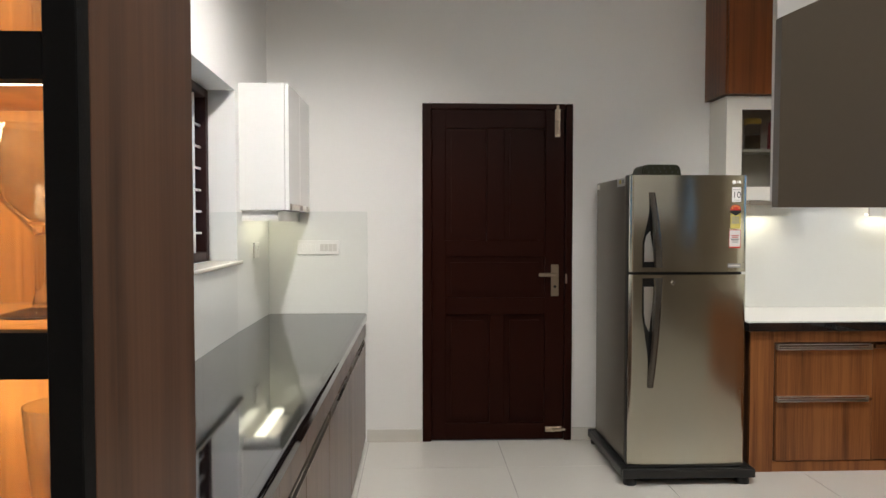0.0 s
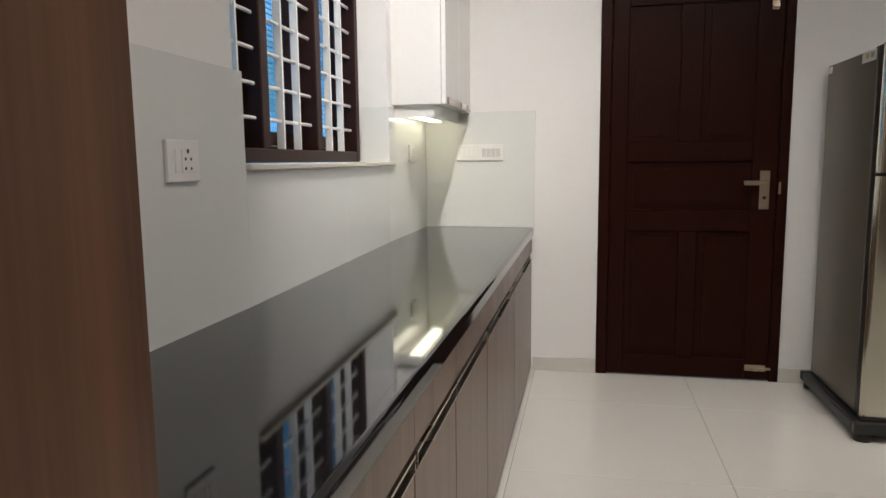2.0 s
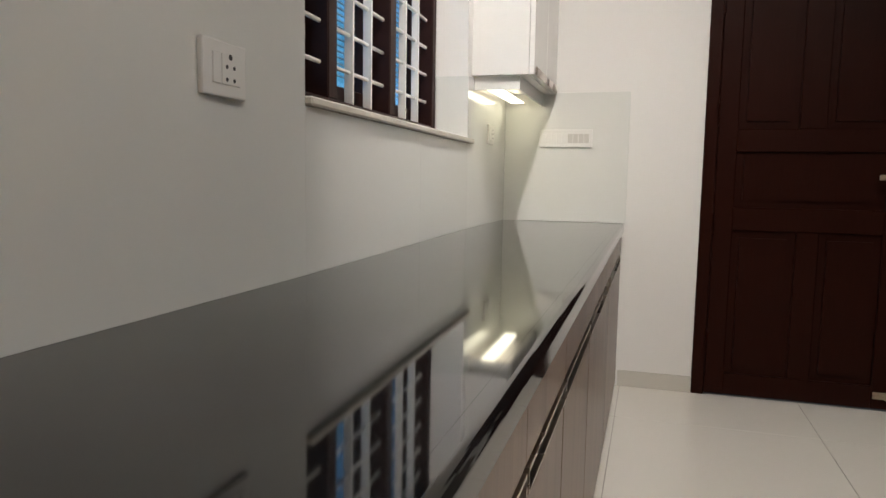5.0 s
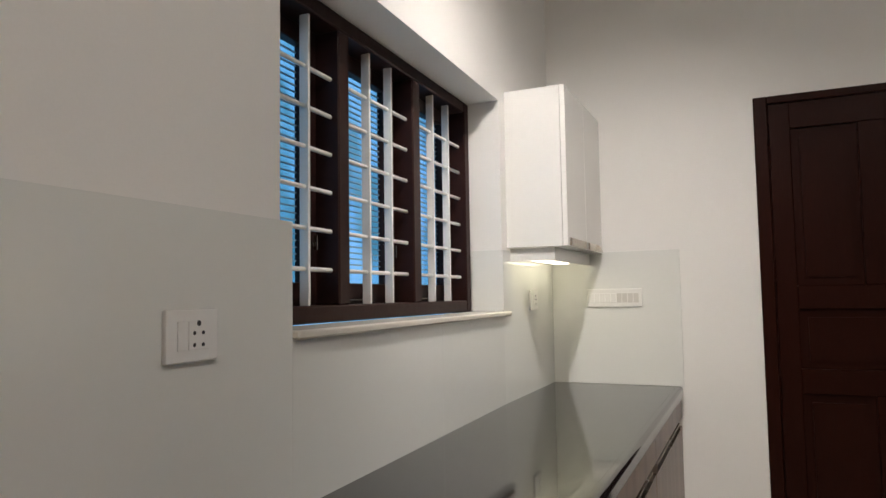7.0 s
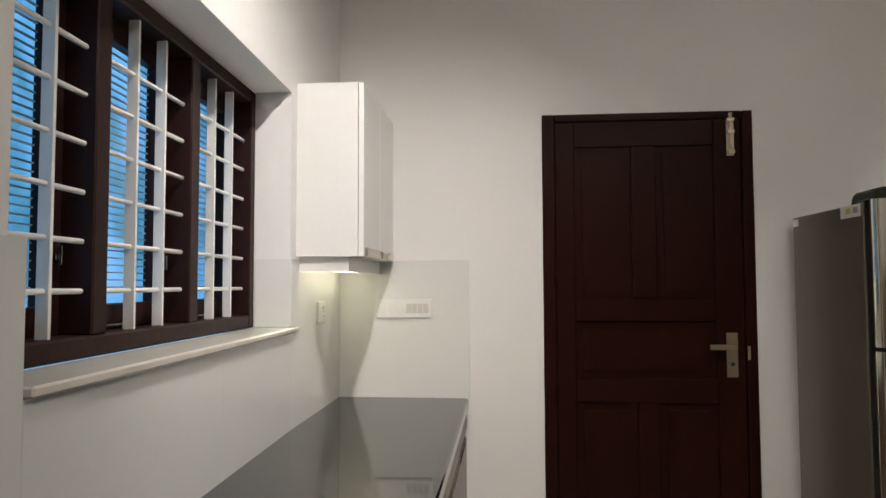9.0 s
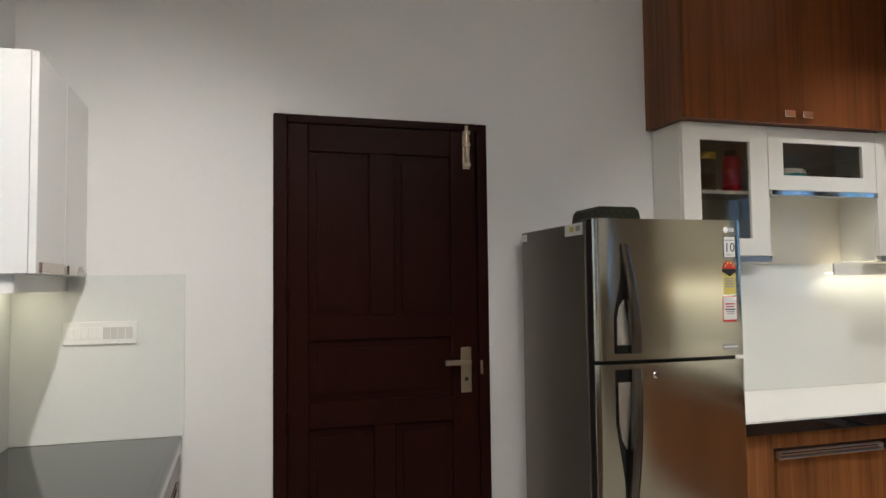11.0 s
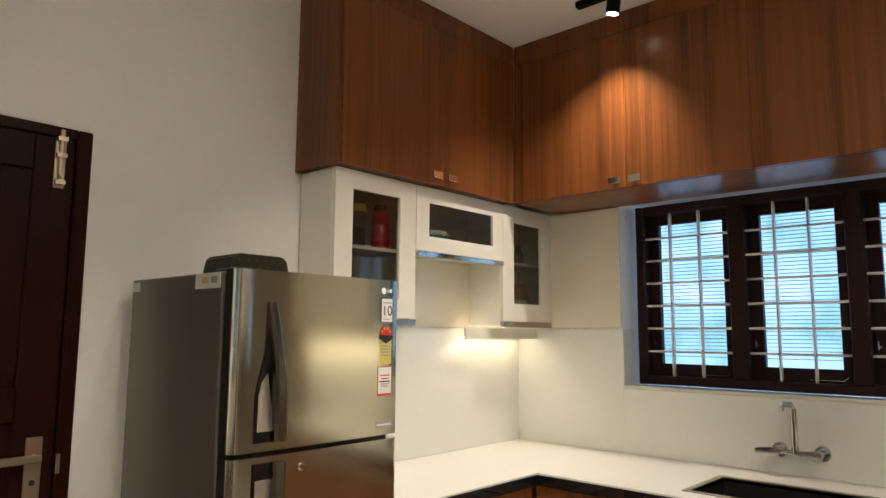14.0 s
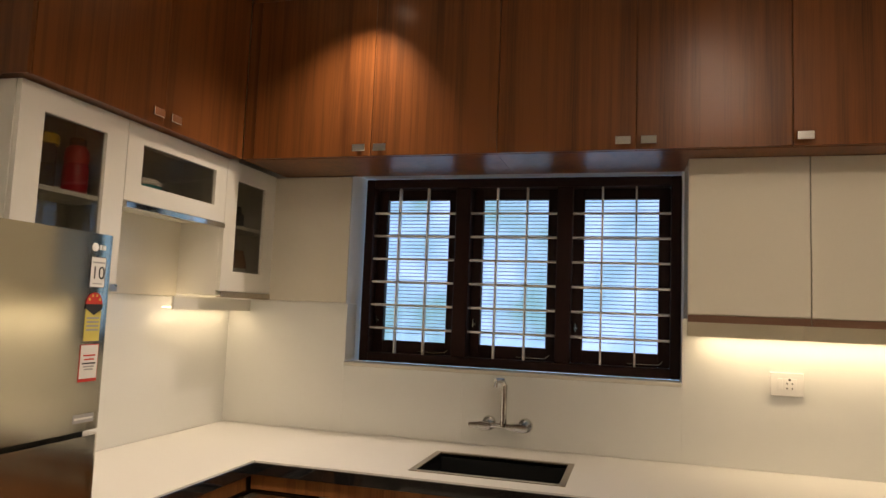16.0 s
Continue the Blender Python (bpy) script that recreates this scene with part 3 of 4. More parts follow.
# ---- black counter and its cabinets ----
CX = -0.252
wt = thing("worktop", (-0.53, 2.7, 0.752), "long polished black granite worktop with a rounded edge", "worktop")
part("slab", boxes((LEFT - 0.06, CX - 0.030, 1.0205, BACK - G, 0.775, 0.803)), M_GRANITE, wt)
profile = [(CX - 0.0302, 0.803)]
for i in range(15):
    a = math.pi / 2 - math.pi / 2 * i / 14
    profile.append((CX - 0.014 + 0.014 * math.cos(a), 0.789 + 0.014 * math.sin(a)))
profile += [(CX, 0.762), (CX - 0.004, 0.752), (CX - 0.0302, 0.752)]
part("edge", prism(profile, "y", 1.0205, BACK - G), M_GRANITE, wt, "rounded granite nosing")
FX = -0.262
cab_seams = [1.021, 1.40, 1.818, 2.209, 2.736, 3.552, 4.466]
for y0, y1 in zip(cab_seams, cab_seams[1:]):
    c = thing("base_cabinet", (-0.5, (y0 + y1) / 2, 0), "taupe brown laminate base cabinet with a recessed handle", "cabinet", "cabinets under the black worktop")
    part("body", boxes((LEFT + 0.004, FX - 0.020, y0 + 0.001, y1 - 0.001, 0.0, 0.751)), M_PANEL, c)
    part("fascia", boxes((FX - 0.019, FX + 0.001, y0, y1, 0.668, 0.7515), bevel=0.001), M_TAUPE, c)
    part("door", boxes((FX - 0.018, FX, y0 + 0.003, y1 - 0.003, 0.028, 0.629), bevel=0.0015), M_TAUPE, c)
    h0, h1 = y0 + 0.012, y1 - 0.012 - max(0, (y1 - y0 - 0.42)) * 0.25
    part("handle", boxes((FX - 0.016, FX + 0.004, h0, h1, 0.656, 0.662), (FX - 0.016, FX + 0.004, h0, h1, 0.628, 0.632), (FX - 0.016, FX + 0.004, h0 - 0.004, h0, 0.628, 0.662), (FX - 0.016, FX + 0.004, h1, h1 + 0.004, 0.628, 0.662)), M_BRONZE, c, "metal-edged finger pull")
    part("recess", boxes((FX - 0.0185, FX - 0.0165, y0 + 0.003, y1 - 0.003, 0.629, 0.668)), M_BLACK, c)
    part("plinth", boxes((FX - 0.022, FX - 0.019, y0, y1, 0.0, 0.03)), M_PANEL, c)

# ---- white wall cabinet over the black counter ----
wc = thing("wall_cabinet", (-0.71, 4.13, 1.42), "white laminate wall cabinet with a lit underside", "cabinet")
part("body", boxes((LEFT + 0.001, -0.622, 3.802, BACK - 0.002, 1.425, 2.075), bevel=0.001), M_WHITE, wc)
for y0, y1 in ((3.803, 4.136), (4.139, BACK - 0.003)):
    d = part("door", boxes((-0.620, -0.600, y0, y1, 1.425, 2.074), bevel=0.0015), M_WHITE, wc)
    part("handle", boxes((-0.621, -0.592, y0 + 0.03, y1 - 0.03, 1.427, 1.431), (-0.597, -0.592, y0 + 0.03, y1 - 0.03, 1.431, 1.458), (-0.6005, -0.592, y0 + 0.03, y0 + 0.034, 1.431, 1.458), bevel=0.0005), M_BRONZE, d, "brushed metal edge pull")
part("valance", boxes((LEFT + 0.007, -0.660, 3.825, 3.837, 1.370, 1.424), (-0.672, -0.660, 3.837, 4.465, 1.370, 1.424)), M_WHITE, wc)
part("led_strip", boxes((-0.765, -0.705, 3.845, 4.40, 1.376, 1.382)), M_LED, wc, "glowing warm white strip light")

# ---- switches ----


def wall_plate(name, origin, axis, w, h, cells_, label, slots=()):
    """A plastic plate on a wall; axis 'x+', 'x-' or 'y-' is the way it faces; cells_ are (u0, u1, v0, v1, material)."""
    p = thing(name, origin, label, "switch")
    ox, oy, oz = origin

    def put(u0, u1, v0, v1, d0, d1):
        if axis == "y-":
            return (ox + u0, ox + u1, oy - d1, oy - d0, oz + v0, oz + v1)
        if axis == "x+":
            return (ox + d0, ox + d1, oy + u0, oy + u1, oz + v0, oz + v1)
        return (ox - d1, ox - d0, oy - u1, oy - u0, oz + v0, oz + v1)
    part("plate", boxes(put(-w / 2, w / 2, -h / 2, h / 2, 0, 0.011), bevel=0.003, segments=2), M_SWITCH, p)
    for u0, u1, v0, v1, mt in cells_:
        part("rocker", boxes(put(u0, u1, v0, v1, 0.009, 0.0135), bevel=0.0008), mt, p)
    for u, v, s in slots:
        x0, x1, y0, y1, z0, z1 = put(u - s, u + s, v - s, v + s, 0.0125, 0.0139)
        mid, way = Vector(((x0 + x1) / 2, (y0 + y1) / 2, (z0 + z1) / 2)), Vector((0, 0.0007, 0)) if axis == "y-" else Vector((0.0007, 0, 0))
        part("socket_hole", rod(bmesh.new(), mid - way, mid + way, s * 1.15, sides=14), M_INK, p)
    return p


HOLES = [(0.010, 0.020, 0.0042), (0.0, 0.004, 0.0030), (0.020, 0.004, 0.0030), (0.0, -0.016, 0.0030), (0.020, -0.016, 0.0030)]
SOCK = [(-0.036, -0.016, -0.024, 0.024, M_SWITCH), (-0.012, 0.036, -0.024, 0.024, M_SWITCH)]
wall_plate("socket", (LEFT + G, 2.010, 1.175), "x+", 0.118, 0.088, SOCK, "white plastic socket with a switch on the glass", HOLES)
wall_plate("socket", (LEFT + G, 4.120, 1.207), "x+", 0.105, 0.088, SOCK, "white plastic socket beneath the wall cabinet", HOLES)
wall_plate("socket", (RIGHT - G, 1.793, 1.195), "x-", 0.128, 0.098, SOCK, "white plastic socket under the lit wall cabinets", HOLES)
row = [(-0.118 + 0.026 * i, -0.094 + 0.026 * i, -0.022, 0.022, M_SWITCH if i < 5 else M_SWITCHGREY) for i in range(9)]
wall_plate("switch_board", (-0.547, BACK - G, 1.211), "y-", 0.258, 0.086, row, "long white switch board with grey rockers")

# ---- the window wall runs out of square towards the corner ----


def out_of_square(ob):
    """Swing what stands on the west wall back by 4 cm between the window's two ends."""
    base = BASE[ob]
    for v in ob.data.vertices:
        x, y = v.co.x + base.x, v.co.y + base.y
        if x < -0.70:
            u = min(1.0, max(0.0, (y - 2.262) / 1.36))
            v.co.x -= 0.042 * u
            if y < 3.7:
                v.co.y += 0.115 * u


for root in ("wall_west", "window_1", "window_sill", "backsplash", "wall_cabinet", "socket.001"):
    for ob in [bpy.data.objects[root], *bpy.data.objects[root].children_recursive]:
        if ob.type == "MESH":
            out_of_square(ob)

# ---- refrigerator on its stand ----
fr = thing("refrigerator", (1.478, 4.05, 0.088), "two-door stainless steel refrigerator with a grey side", "refrigerator")
FX0, FX1, FF = 1.158, 1.781, 3.738
part("body", boxes((FX0 + 0.002, FX1 - 0.002, FF + 0.082, 4.405, 0.088, 1.602), bevel=0.006, segments=2), M_SIDE, fr, "dark grey painted steel cabinet")
part("gasket", boxes((FX0 + 0.008, FX1 - 0.008, FF + 0.060, FF + 0.084, 0.10, 1.596)), M_BLACK, fr)


def front_y(x):
    """The bowed door front, with edges rolled back at both sides."""
    d, r = min(x - FX0, FX1 - x), 0.026
    roll = r - math.sqrt(max(0.0, r * r - (r - d) ** 2)) if d < r else 0.0
    return FF + 0.008 * (2 * (x - FX0) / (FX1 - FX0) - 1) ** 2 + roll


def fridge_door(z0, z1):
    offsets = [0.026 * (1 - math.cos(math.pi / 2 * i / 8)) for i in range(9)]
    xs = [FX0 + d for d in offsets] + [FX0 + 0.026 + (FX1 - FX0 - 0.052) * i / 16 for i in range(1, 16)] + [FX1 - d for d in reversed(offsets)]
    return prism([(x, front_y(x)) for x in xs] + [(FX1, FF + 0.062), (FX0, FF + 0.062)], "z", z0, z1)


for z0, z1 in ((1.104, 1.606), (0.090, 1.090)):
    d = part("door", fridge_door(z0, z1), M_STEEL, fr, "brushed stainless steel door", smooth=True)
    part("edge_trim", boxes((FX0 - 0.0015, FX0 + 0.001, FF + 0.030, FF + 0.063, z0 + 0.001, z1 - 0.001)), M_BLACK, d)
part("hinge_cover", boxes((FX0 + 0.02, FX0 + 0.12, FF + 0.05, FF + 0.16, 1.602, 1.614), bevel=0.004), M_BLACK, fr)


def handle(z_end, z_mid):
    """A bowed dark bar beside a black finger pocket; z_end: the free tip, z_mid: the end by the split."""
    n = 14
    bm = bmesh.new()
    rings = []
    for i in range(n + 1):
        u = i / n
        z, w, xc = z_mid + (z_end - z_mid) * u, 0.044 - 0.014 * u, 1.306 - 0.034 * u
        y = FF - 0.006 - 0.026 * math.sin(math.pi * min(1, 0.10 + u * 0.88))
        rings.append([bm.verts.new((xc - w / 2, FF + 0.010, z)), bm.verts.new((xc - w / 2, y + 0.006, z)), bm.verts.new((xc - w / 2 + 0.008, y, z)), bm.verts.new((xc + w / 2 - 0.010, y, z)), bm.verts.new((xc + w / 2, y + 0.008, z)), bm.verts.new((xc + w / 2, FF + 0.010, z))])
    for a, b in zip(rings, rings[1:]):
        for i in range(6):
            bm.faces.new((a[i], a[(i + 1) % 6], b[(i + 1) % 6], b[i]))
    bm.faces.new(rings[0]), bm.faces.new(rings[-1])
    bmesh.ops.recalc_face_normals(bm, faces=bm.faces[:])
    h = part("handle", bm, M_HANDLE, fr, "bowed dark metal handle", smooth=True)
    left = []
    for i in range(13):
        u = i / 12
        reach = 1.0 if u < 0.35 else max(0.0, 1 - (u - 0.35) / 0.5) ** 1.4
        left.append((1.262 - 0.036 * reach, z_mid + (z_end - z_mid) * u))
    part("finger_pocket", prism(left + [(1.272, z_end), (1.306, z_mid)], "y", FF + 0.0005, FF + 0.012), M_POCKET, h, "glossy black finger pocket")
    s = (z_end - z_mid) / 0.39
    part("pocket_liner", prism([(1.233, z_mid + 0.03 * s), (1.234, z_mid + 0.125 * s), (1.243, z_mid + 0.165 * s), (1.262, z_mid + 0.19 * s), (1.288, z_mid + 0.03 * s)], "y", FF - 0.001, FF + 0.0004), M_ALU, h, "bright metal inside the pocket")


handle(1.516, 1.128)
handle(0.500, 1.072)
part("lock", lathe([(0.011, 0), (0.011, 0.004), (0.008, 0.006)], (0, 0, 0)), M_CHROME, fr)
lk = fr.children[-1]
lk.data.transform(Matrix.Translation(Vector((1.385, FF + 0.002, 1.048)) - BASE[fr]) @ pose(0, 0, 0, 90) @ Matrix.Translation(BASE[fr]))


def sticker(x0, x1, z0, z1, mat, d=0.0006, name="sticker", label=""):
    y = min(front_y(x0), front_y(x1))
    return part(name, boxes((x0, x1, y - d - 0.0005, y - d + 0.0004, z0, z1)), mat, fr, label)


sticker(1.690, 1.742, 1.466, 1.546, M_INK)
sticker(1.692, 1.740, 1.468, 1.544, M_PAPER, 0.0012, label="white sticker with a large ten")
text_part("10", 0.047, (1.716, front_y(1.690) - 0.0022, 1.503), M_INK, fr)
sticker(1.697, 1.735, 1.529, 1.533, M_GREYPRINT, 0.0018, "print_bar")
sticker(1.700, 1.732, 1.475, 1.478, M_GREYPRINT, 0.0018, "print_bar")
fan = [(1.712 + 0.028 * math.cos(math.pi * i / 12), 1.424 + 0.030 * math.sin(math.pi * i / 12)) for i in range(13)]
fy = front_y(1.68) - 0.0012
part("sticker", prism(fan, "y", fy - 0.0005, fy), M_REDPRINT, fr, "red and yellow energy rating sticker")
sticker(1.686, 1.738, 1.330, 1.412, M_YELLOWPRINT)
part("print_bar", prism([(1.684, 1.424), (1.740, 1.424), (1.740, 1.412), (1.712, 1.396), (1.684, 1.412)], "y", fy - 0.0015, fy - 0.001), M_INK, fr)
for z in (1.386, 1.376, 1.366, 1.356):
    sticker(1.692, 1.732, z, z + 0.005, M_GREYPRINT, 0.0018, "print_bar")
for k in range(4):
    a = math.pi * (0.16 + 0.226 * k)
    part("print_star", rod(bmesh.new(), (1.712 + 0.02 * math.cos(a), fy - 0.0012, 1.426 + 0.021 * math.sin(a)), (1.712 + 0.02 * math.cos(a), fy - 0.0007, 1.426 + 0.021 * math.sin(a)), 0.0035, sides=8), M_YELLOWPRINT, fr)
sticker(1.679, 1.740, 1.228, 1.322, M_REDPRINT)
sticker(1.681, 1.738, 1.236, 1.320, M_PAPER, 0.0012, label="white sticker with a red border")
for z, mt, w in ((1.306, M_REDPRINT, 0.012), (1.292, M_REDPRINT, 0.040), (1.282, M_REDPRINT, 0.034), (1.272, M_INK, 0.044), (1.264, M_GREYPRINT, 0.036), (1.257, M_GREYPRINT, 0.030)):
    sticker(1.710 - w / 2, 1.710 + w / 2, z, z + 0.004, mt, 0.0018, "print_bar")
sticker(1.674, 1.742, 1.126, 1.148, M_GREYPRINT)
sticker(1.678, 1.738, 1.134, 1.139, M_PAPER, 0.0012, "print_bar")
badge_y = front_y(1.70) - 0.001
part("badge", rod(bmesh.new(), (1.702, badge_y, 1.570), (1.702, badge_y + 0.002, 1.570), 0.011, sides=20), M_PAPER, fr, "pale round maker's badge")
part("badge", boxes((1.718, 1.724, badge_y, badge_y + 0.002, 1.564, 1.577), (1.728, 1.738, badge_y, badge_y + 0.002, 1.564, 1.577)), M_PAPER, fr)
part("side_label", boxes((FX0 - 0.0005, FX0 + 0.0025, 3.835, 3.975, 1.556, 1.600)), M_PAPER, fr, "pale printed side label")
part("side_label", boxes((FX0 - 0.0005, FX0 + 0.0025, 4.345, 4.395, 1.562, 1.592)), M_PAPER, fr)
for y in (3.85, 3.90):
    part("print_bar", boxes((FX0 - 0.0010, FX0 + 0.001, y, y + 0.035, 1.570, 1.590)), M_YELLOWPRINT if y > 3.87 else M_GREYPRINT, fr)

st = thing("fridge_stand", (1.45, 4.05, 0), "black plastic fridge stand with stubby feet", "fridge stand")
part("tray", boxes((1.120, 1.815, 3.690, 3.730, 0.035, 0.082), (1.120, 1.815, 4.400, 4.440, 0.035, 0.082), (1.120, 1.160, 3.730, 4.400, 0.035, 0.082), (1.775, 1.815, 3.730, 4.400, 0.035, 0.082), bevel=0.008, segments=2), M_BLACK, st)
part("deck", boxes((1.155, 1.78, 3.725, 4.405, 0.048, 0.088)), M_BLACK, st)
for x, y in ((1.165, 3.73), (1.76, 3.73), (1.165, 4.40), (1.76, 4.40)):
    part("foot", lathe([(0.034, 0), (0.036, 0.01), (0.028, 0.038)], (x, y, 0), 16), M_BLACK, st, smooth=True)

bk = thing("basket", (1.436, 4.15, 1.602), "upturned dark olive plastic basket with holes", "basket")
part("shell", prism([(1.318, 1.603), (1.554, 1.603), (1.543, 1.668), (1.536, 1.682), (1.522, 1.689), (1.350, 1.689), (1.336, 1.682), (1.329, 1.668)], "y", 4.060, 4.245, bevel=0.007), M_OLIVE, bk, smooth=True)
part("rim", boxes((1.312, 1.560, 4.053, 4.252, 1.602, 1.610), bevel=0.003), M_OLIVE, bk)
for r in range(3):
    for c in range(6):
        x, z = 1.352 + 0.033 * c + (0.011 if r % 2 else 0), 1.626 + 0.021 * r
        part("hole", rod(bmesh.new(), (x, 4.0585, z), (x, 4.0625, z), 0.0048, sides=8), M_INK, bk)

# ---- brown cabinets under the ceiling ----

def knob(parent, x, y, z, axis):
    if axis == "y":
        return part("knob", boxes((x - 0.030, x + 0.030, y - 0.024, y - 0.016, z - 0.016, z + 0.016), (x - 0.012, x + 0.012, y - 0.016, y, z - 0.008, z + 0.008), bevel=0.0015), M_CHROME, parent, "square chrome knob")
    return part("knob", boxes((x - 0.024, x - 0.016, y - 0.030, y + 0.030, z - 0.016, z + 0.016), (x - 0.016, x, y - 0.012, y + 0.012, z - 0.008, z + 0.008), bevel=0.0015), M_CHROME, parent, "square chrome knob")


TB = 2.112
c = thing("top_cabinet", (2.4, 4.3, TB), "walnut laminate cabinet up to the ceiling above white glazed units", "cabinet", "brown top cabinets")
part("body", boxes((1.862, 3.030, 4.202, BACK - 0.001, TB + 0.002, TOP - 0.001)), M_WALNUT, c)
part("side_panel", boxes((1.850, 1.864, 4.186, BACK - 0.001, TB, TOP - 0.002), bevel=0.001), M_WALNUT, c)
part("cornice", boxes((1.864, 3.029, 4.184, 4.202, 2.868, TOP - 0.001), bevel=0.001), M_WALNUT, c)
part("filler", boxes((2.990, 3.029, 4.184, 4.202, TB, 2.865)), M_WALNUT, c)
for x0, x1, kx in ((1.866, 2.468, 2.418), (2.471, 2.988, 2.520)):
    d = part("door", boxes((x0, x1, 4.182, 4.202, TB, 2.865), bevel=0.001), M_WALNUT, c)
    knob(d, kx, 4.182, 2.155, "y")
EX = 3.030
seams = [4.180, 3.542, 2.976, 2.413, 1.845, 1.350, 0.855]
for i in range(0, 6, 2):
    y1, ym, y0 = seams[i], seams[i + 1], seams[i + 2]
    c = thing("top_cabinet", (3.25, (y0 + y1) / 2, TB), "walnut laminate cabinet up to the ceiling over the window wall", "cabinet", "brown top cabinets")
    part("body", boxes((EX + 0.020, RIGHT - 0.001, y0 + 0.0005, y1 - 0.0005, TB - 0.002, TOP - 0.001)), M_WALNUT, c)
    part("cornice", boxes((EX + 0.001, EX + 0.020, y0, y1, 2.868, TOP - 0.001), bevel=0.001), M_WALNUT, c)
    top = y1 - (0.055 if i == 0 else 0.0015)
    if i == 0:
        part("filler", boxes((EX + 0.001, EX + 0.020, top + 0.002, y1, TB, 2.865)), M_WALNUT, c)
    for a, b, ky in ((ym + 0.0015, top, 1.807 if i == 4 else ym + 0.050), (y0 + 0.0015, ym - 0.0015, ym - 0.048)):
        d = part("door", boxes((EX, EX + 0.020, a, b, TB, 2.865), bevel=0.001), M_WALNUT, c)
        knob(d, EX, ky, 2.146, "x")

# ---- white glazed units beside the corner ----
UY = 4.235


def glazed_door(parent, x0, x1, z0, z1, gx0, gx1, gz0, gz1):
    bm = boxes(*[(u0, u1, UY, UY + 0.020, v0, v1) for u0, u1, v0, v1 in cells([x0, x1], [z0, z1], [(gx0, gx1, gz0, gz1)])])
    weld(bm)
    d = part("door", bm, M_IVORY, parent)
    part("pane", boxes((gx0 - 0.004, gx1 + 0.004, UY + 0.012, UY + 0.016, gz0 - 0.004, gz1 + 0.004)), M_CABPANE, d, "smoked glass pane").visible_shadow = False
    return d


def carcass(parent, x0, x1, z0, z1, shelf=None):
    y0, y1 = UY + 0.021, BACK - 0.0075
    part("side", boxes((x0, x0 + 0.016, y0, y1, z0, z1)), M_IVORY, parent)
    part("side", boxes((x1 - 0.016, x1, y0, y1, z0, z1)), M_IVORY, parent)
    part("top", boxes((x0 + 0.016, x1 - 0.016, y0, y1, z1 - 0.016, z1)), M_IVORY, parent)
    part("bottom", boxes((x0 + 0.016, x1 - 0.016, y0, y1, z0, z0 + 0.016)), M_IVORY, parent)
    part("back", boxes((x0 + 0.016, x1 - 0.016, y1 - 0.006, y1, z0 + 0.016, z1 - 0.016)), M_IVORY, parent)
    if shelf:
        part("shelf", boxes((x0 + 0.016, x1 - 0.016, y0 + 0.004, y1 - 0.006, shelf - 0.016, shelf)), M_IVORY, parent)


u = thing("glazed_cabinet", (2.1, 4.35, 1.465), "white wall cabinet with a smoked glass door holding jars", "cabinet", "white glazed units")
carcass(u, 1.880, 2.350, 1.475, 2.108, 1.800)
d = glazed_door(u, 1.882, 2.348, 1.496, 2.108, 1.975, 2.248, 1.575, 2.030)
part("handle", boxes((1.90, 2.348, UY - 0.006, UY + 0.018, 1.466, 1.472), (1.90, 2.348, UY - 0.006, UY - 0.002, 1.472, 1.492), bevel=0.0005), M_BRONZE, d, "brushed metal edge pull")
part("valance", boxes((1.90, 2.34, 4.345, 4.357, 1.404, 1.474)), M_IVORY, u)
part("led_strip", boxes((1.92, 2.28, 4.38, 4.42, 1.410, 1.416)), M_LED, u, "glowing warm white strip light")
u = thing("glazed_cabinet", (2.68, 4.35, 1.79), "short white cabinet with a lift-up glass door over the open niche", "cabinet", "white glazed units")
carcass(u, 2.352, 2.998, 1.805, 2.108)
d = glazed_door(u, 2.352, 2.998, 1.808, 2.108, 2.437, 2.915, 1.878, 2.036)
part("handle", boxes((2.36, 2.998, UY - 0.008, UY + 0.018, 1.782, 1.788), (2.36, 2.998, UY - 0.008, UY - 0.003, 1.788, 1.804), bevel=0.001), M_CHROME, d, "long chrome edge pull")
part("niche_back", boxes((2.352, 2.998, BACK - 0.012, BACK - 0.007, 1.463, 1.804)), M_CREAM, u, "cream laminate niche lining")
u = thing("glazed_cabinet", (3.22, 4.35, 1.465), "white corner wall cabinet with a smoked glass door", "cabinet", "white glazed units")
carcass(u, 3.000, 3.456, 1.475, 2.108, 1.815)
d = glazed_door(u, 3.001, 3.456, 1.496, 2.108, 3.095, 3.345, 1.590, 2.022)
part("handle", boxes((3.001, 3.44, UY - 0.006, UY + 0.018, 1.466, 1.472), (3.001, 3.44, UY - 0.006, UY - 0.002, 1.472, 1.494), bevel=0.0005), M_BRONZE, d, "brushed metal edge pull")
part("valance", boxes((2.830, RIGHT - G - 0.001, 4.345, 4.357, 1.404, 1.4615)), M_IVORY, u)
part("led_strip", boxes((2.85, 3.40, 4.38, 4.42, 1.410, 1.416)), M_LED, u, "glowing warm white strip light")

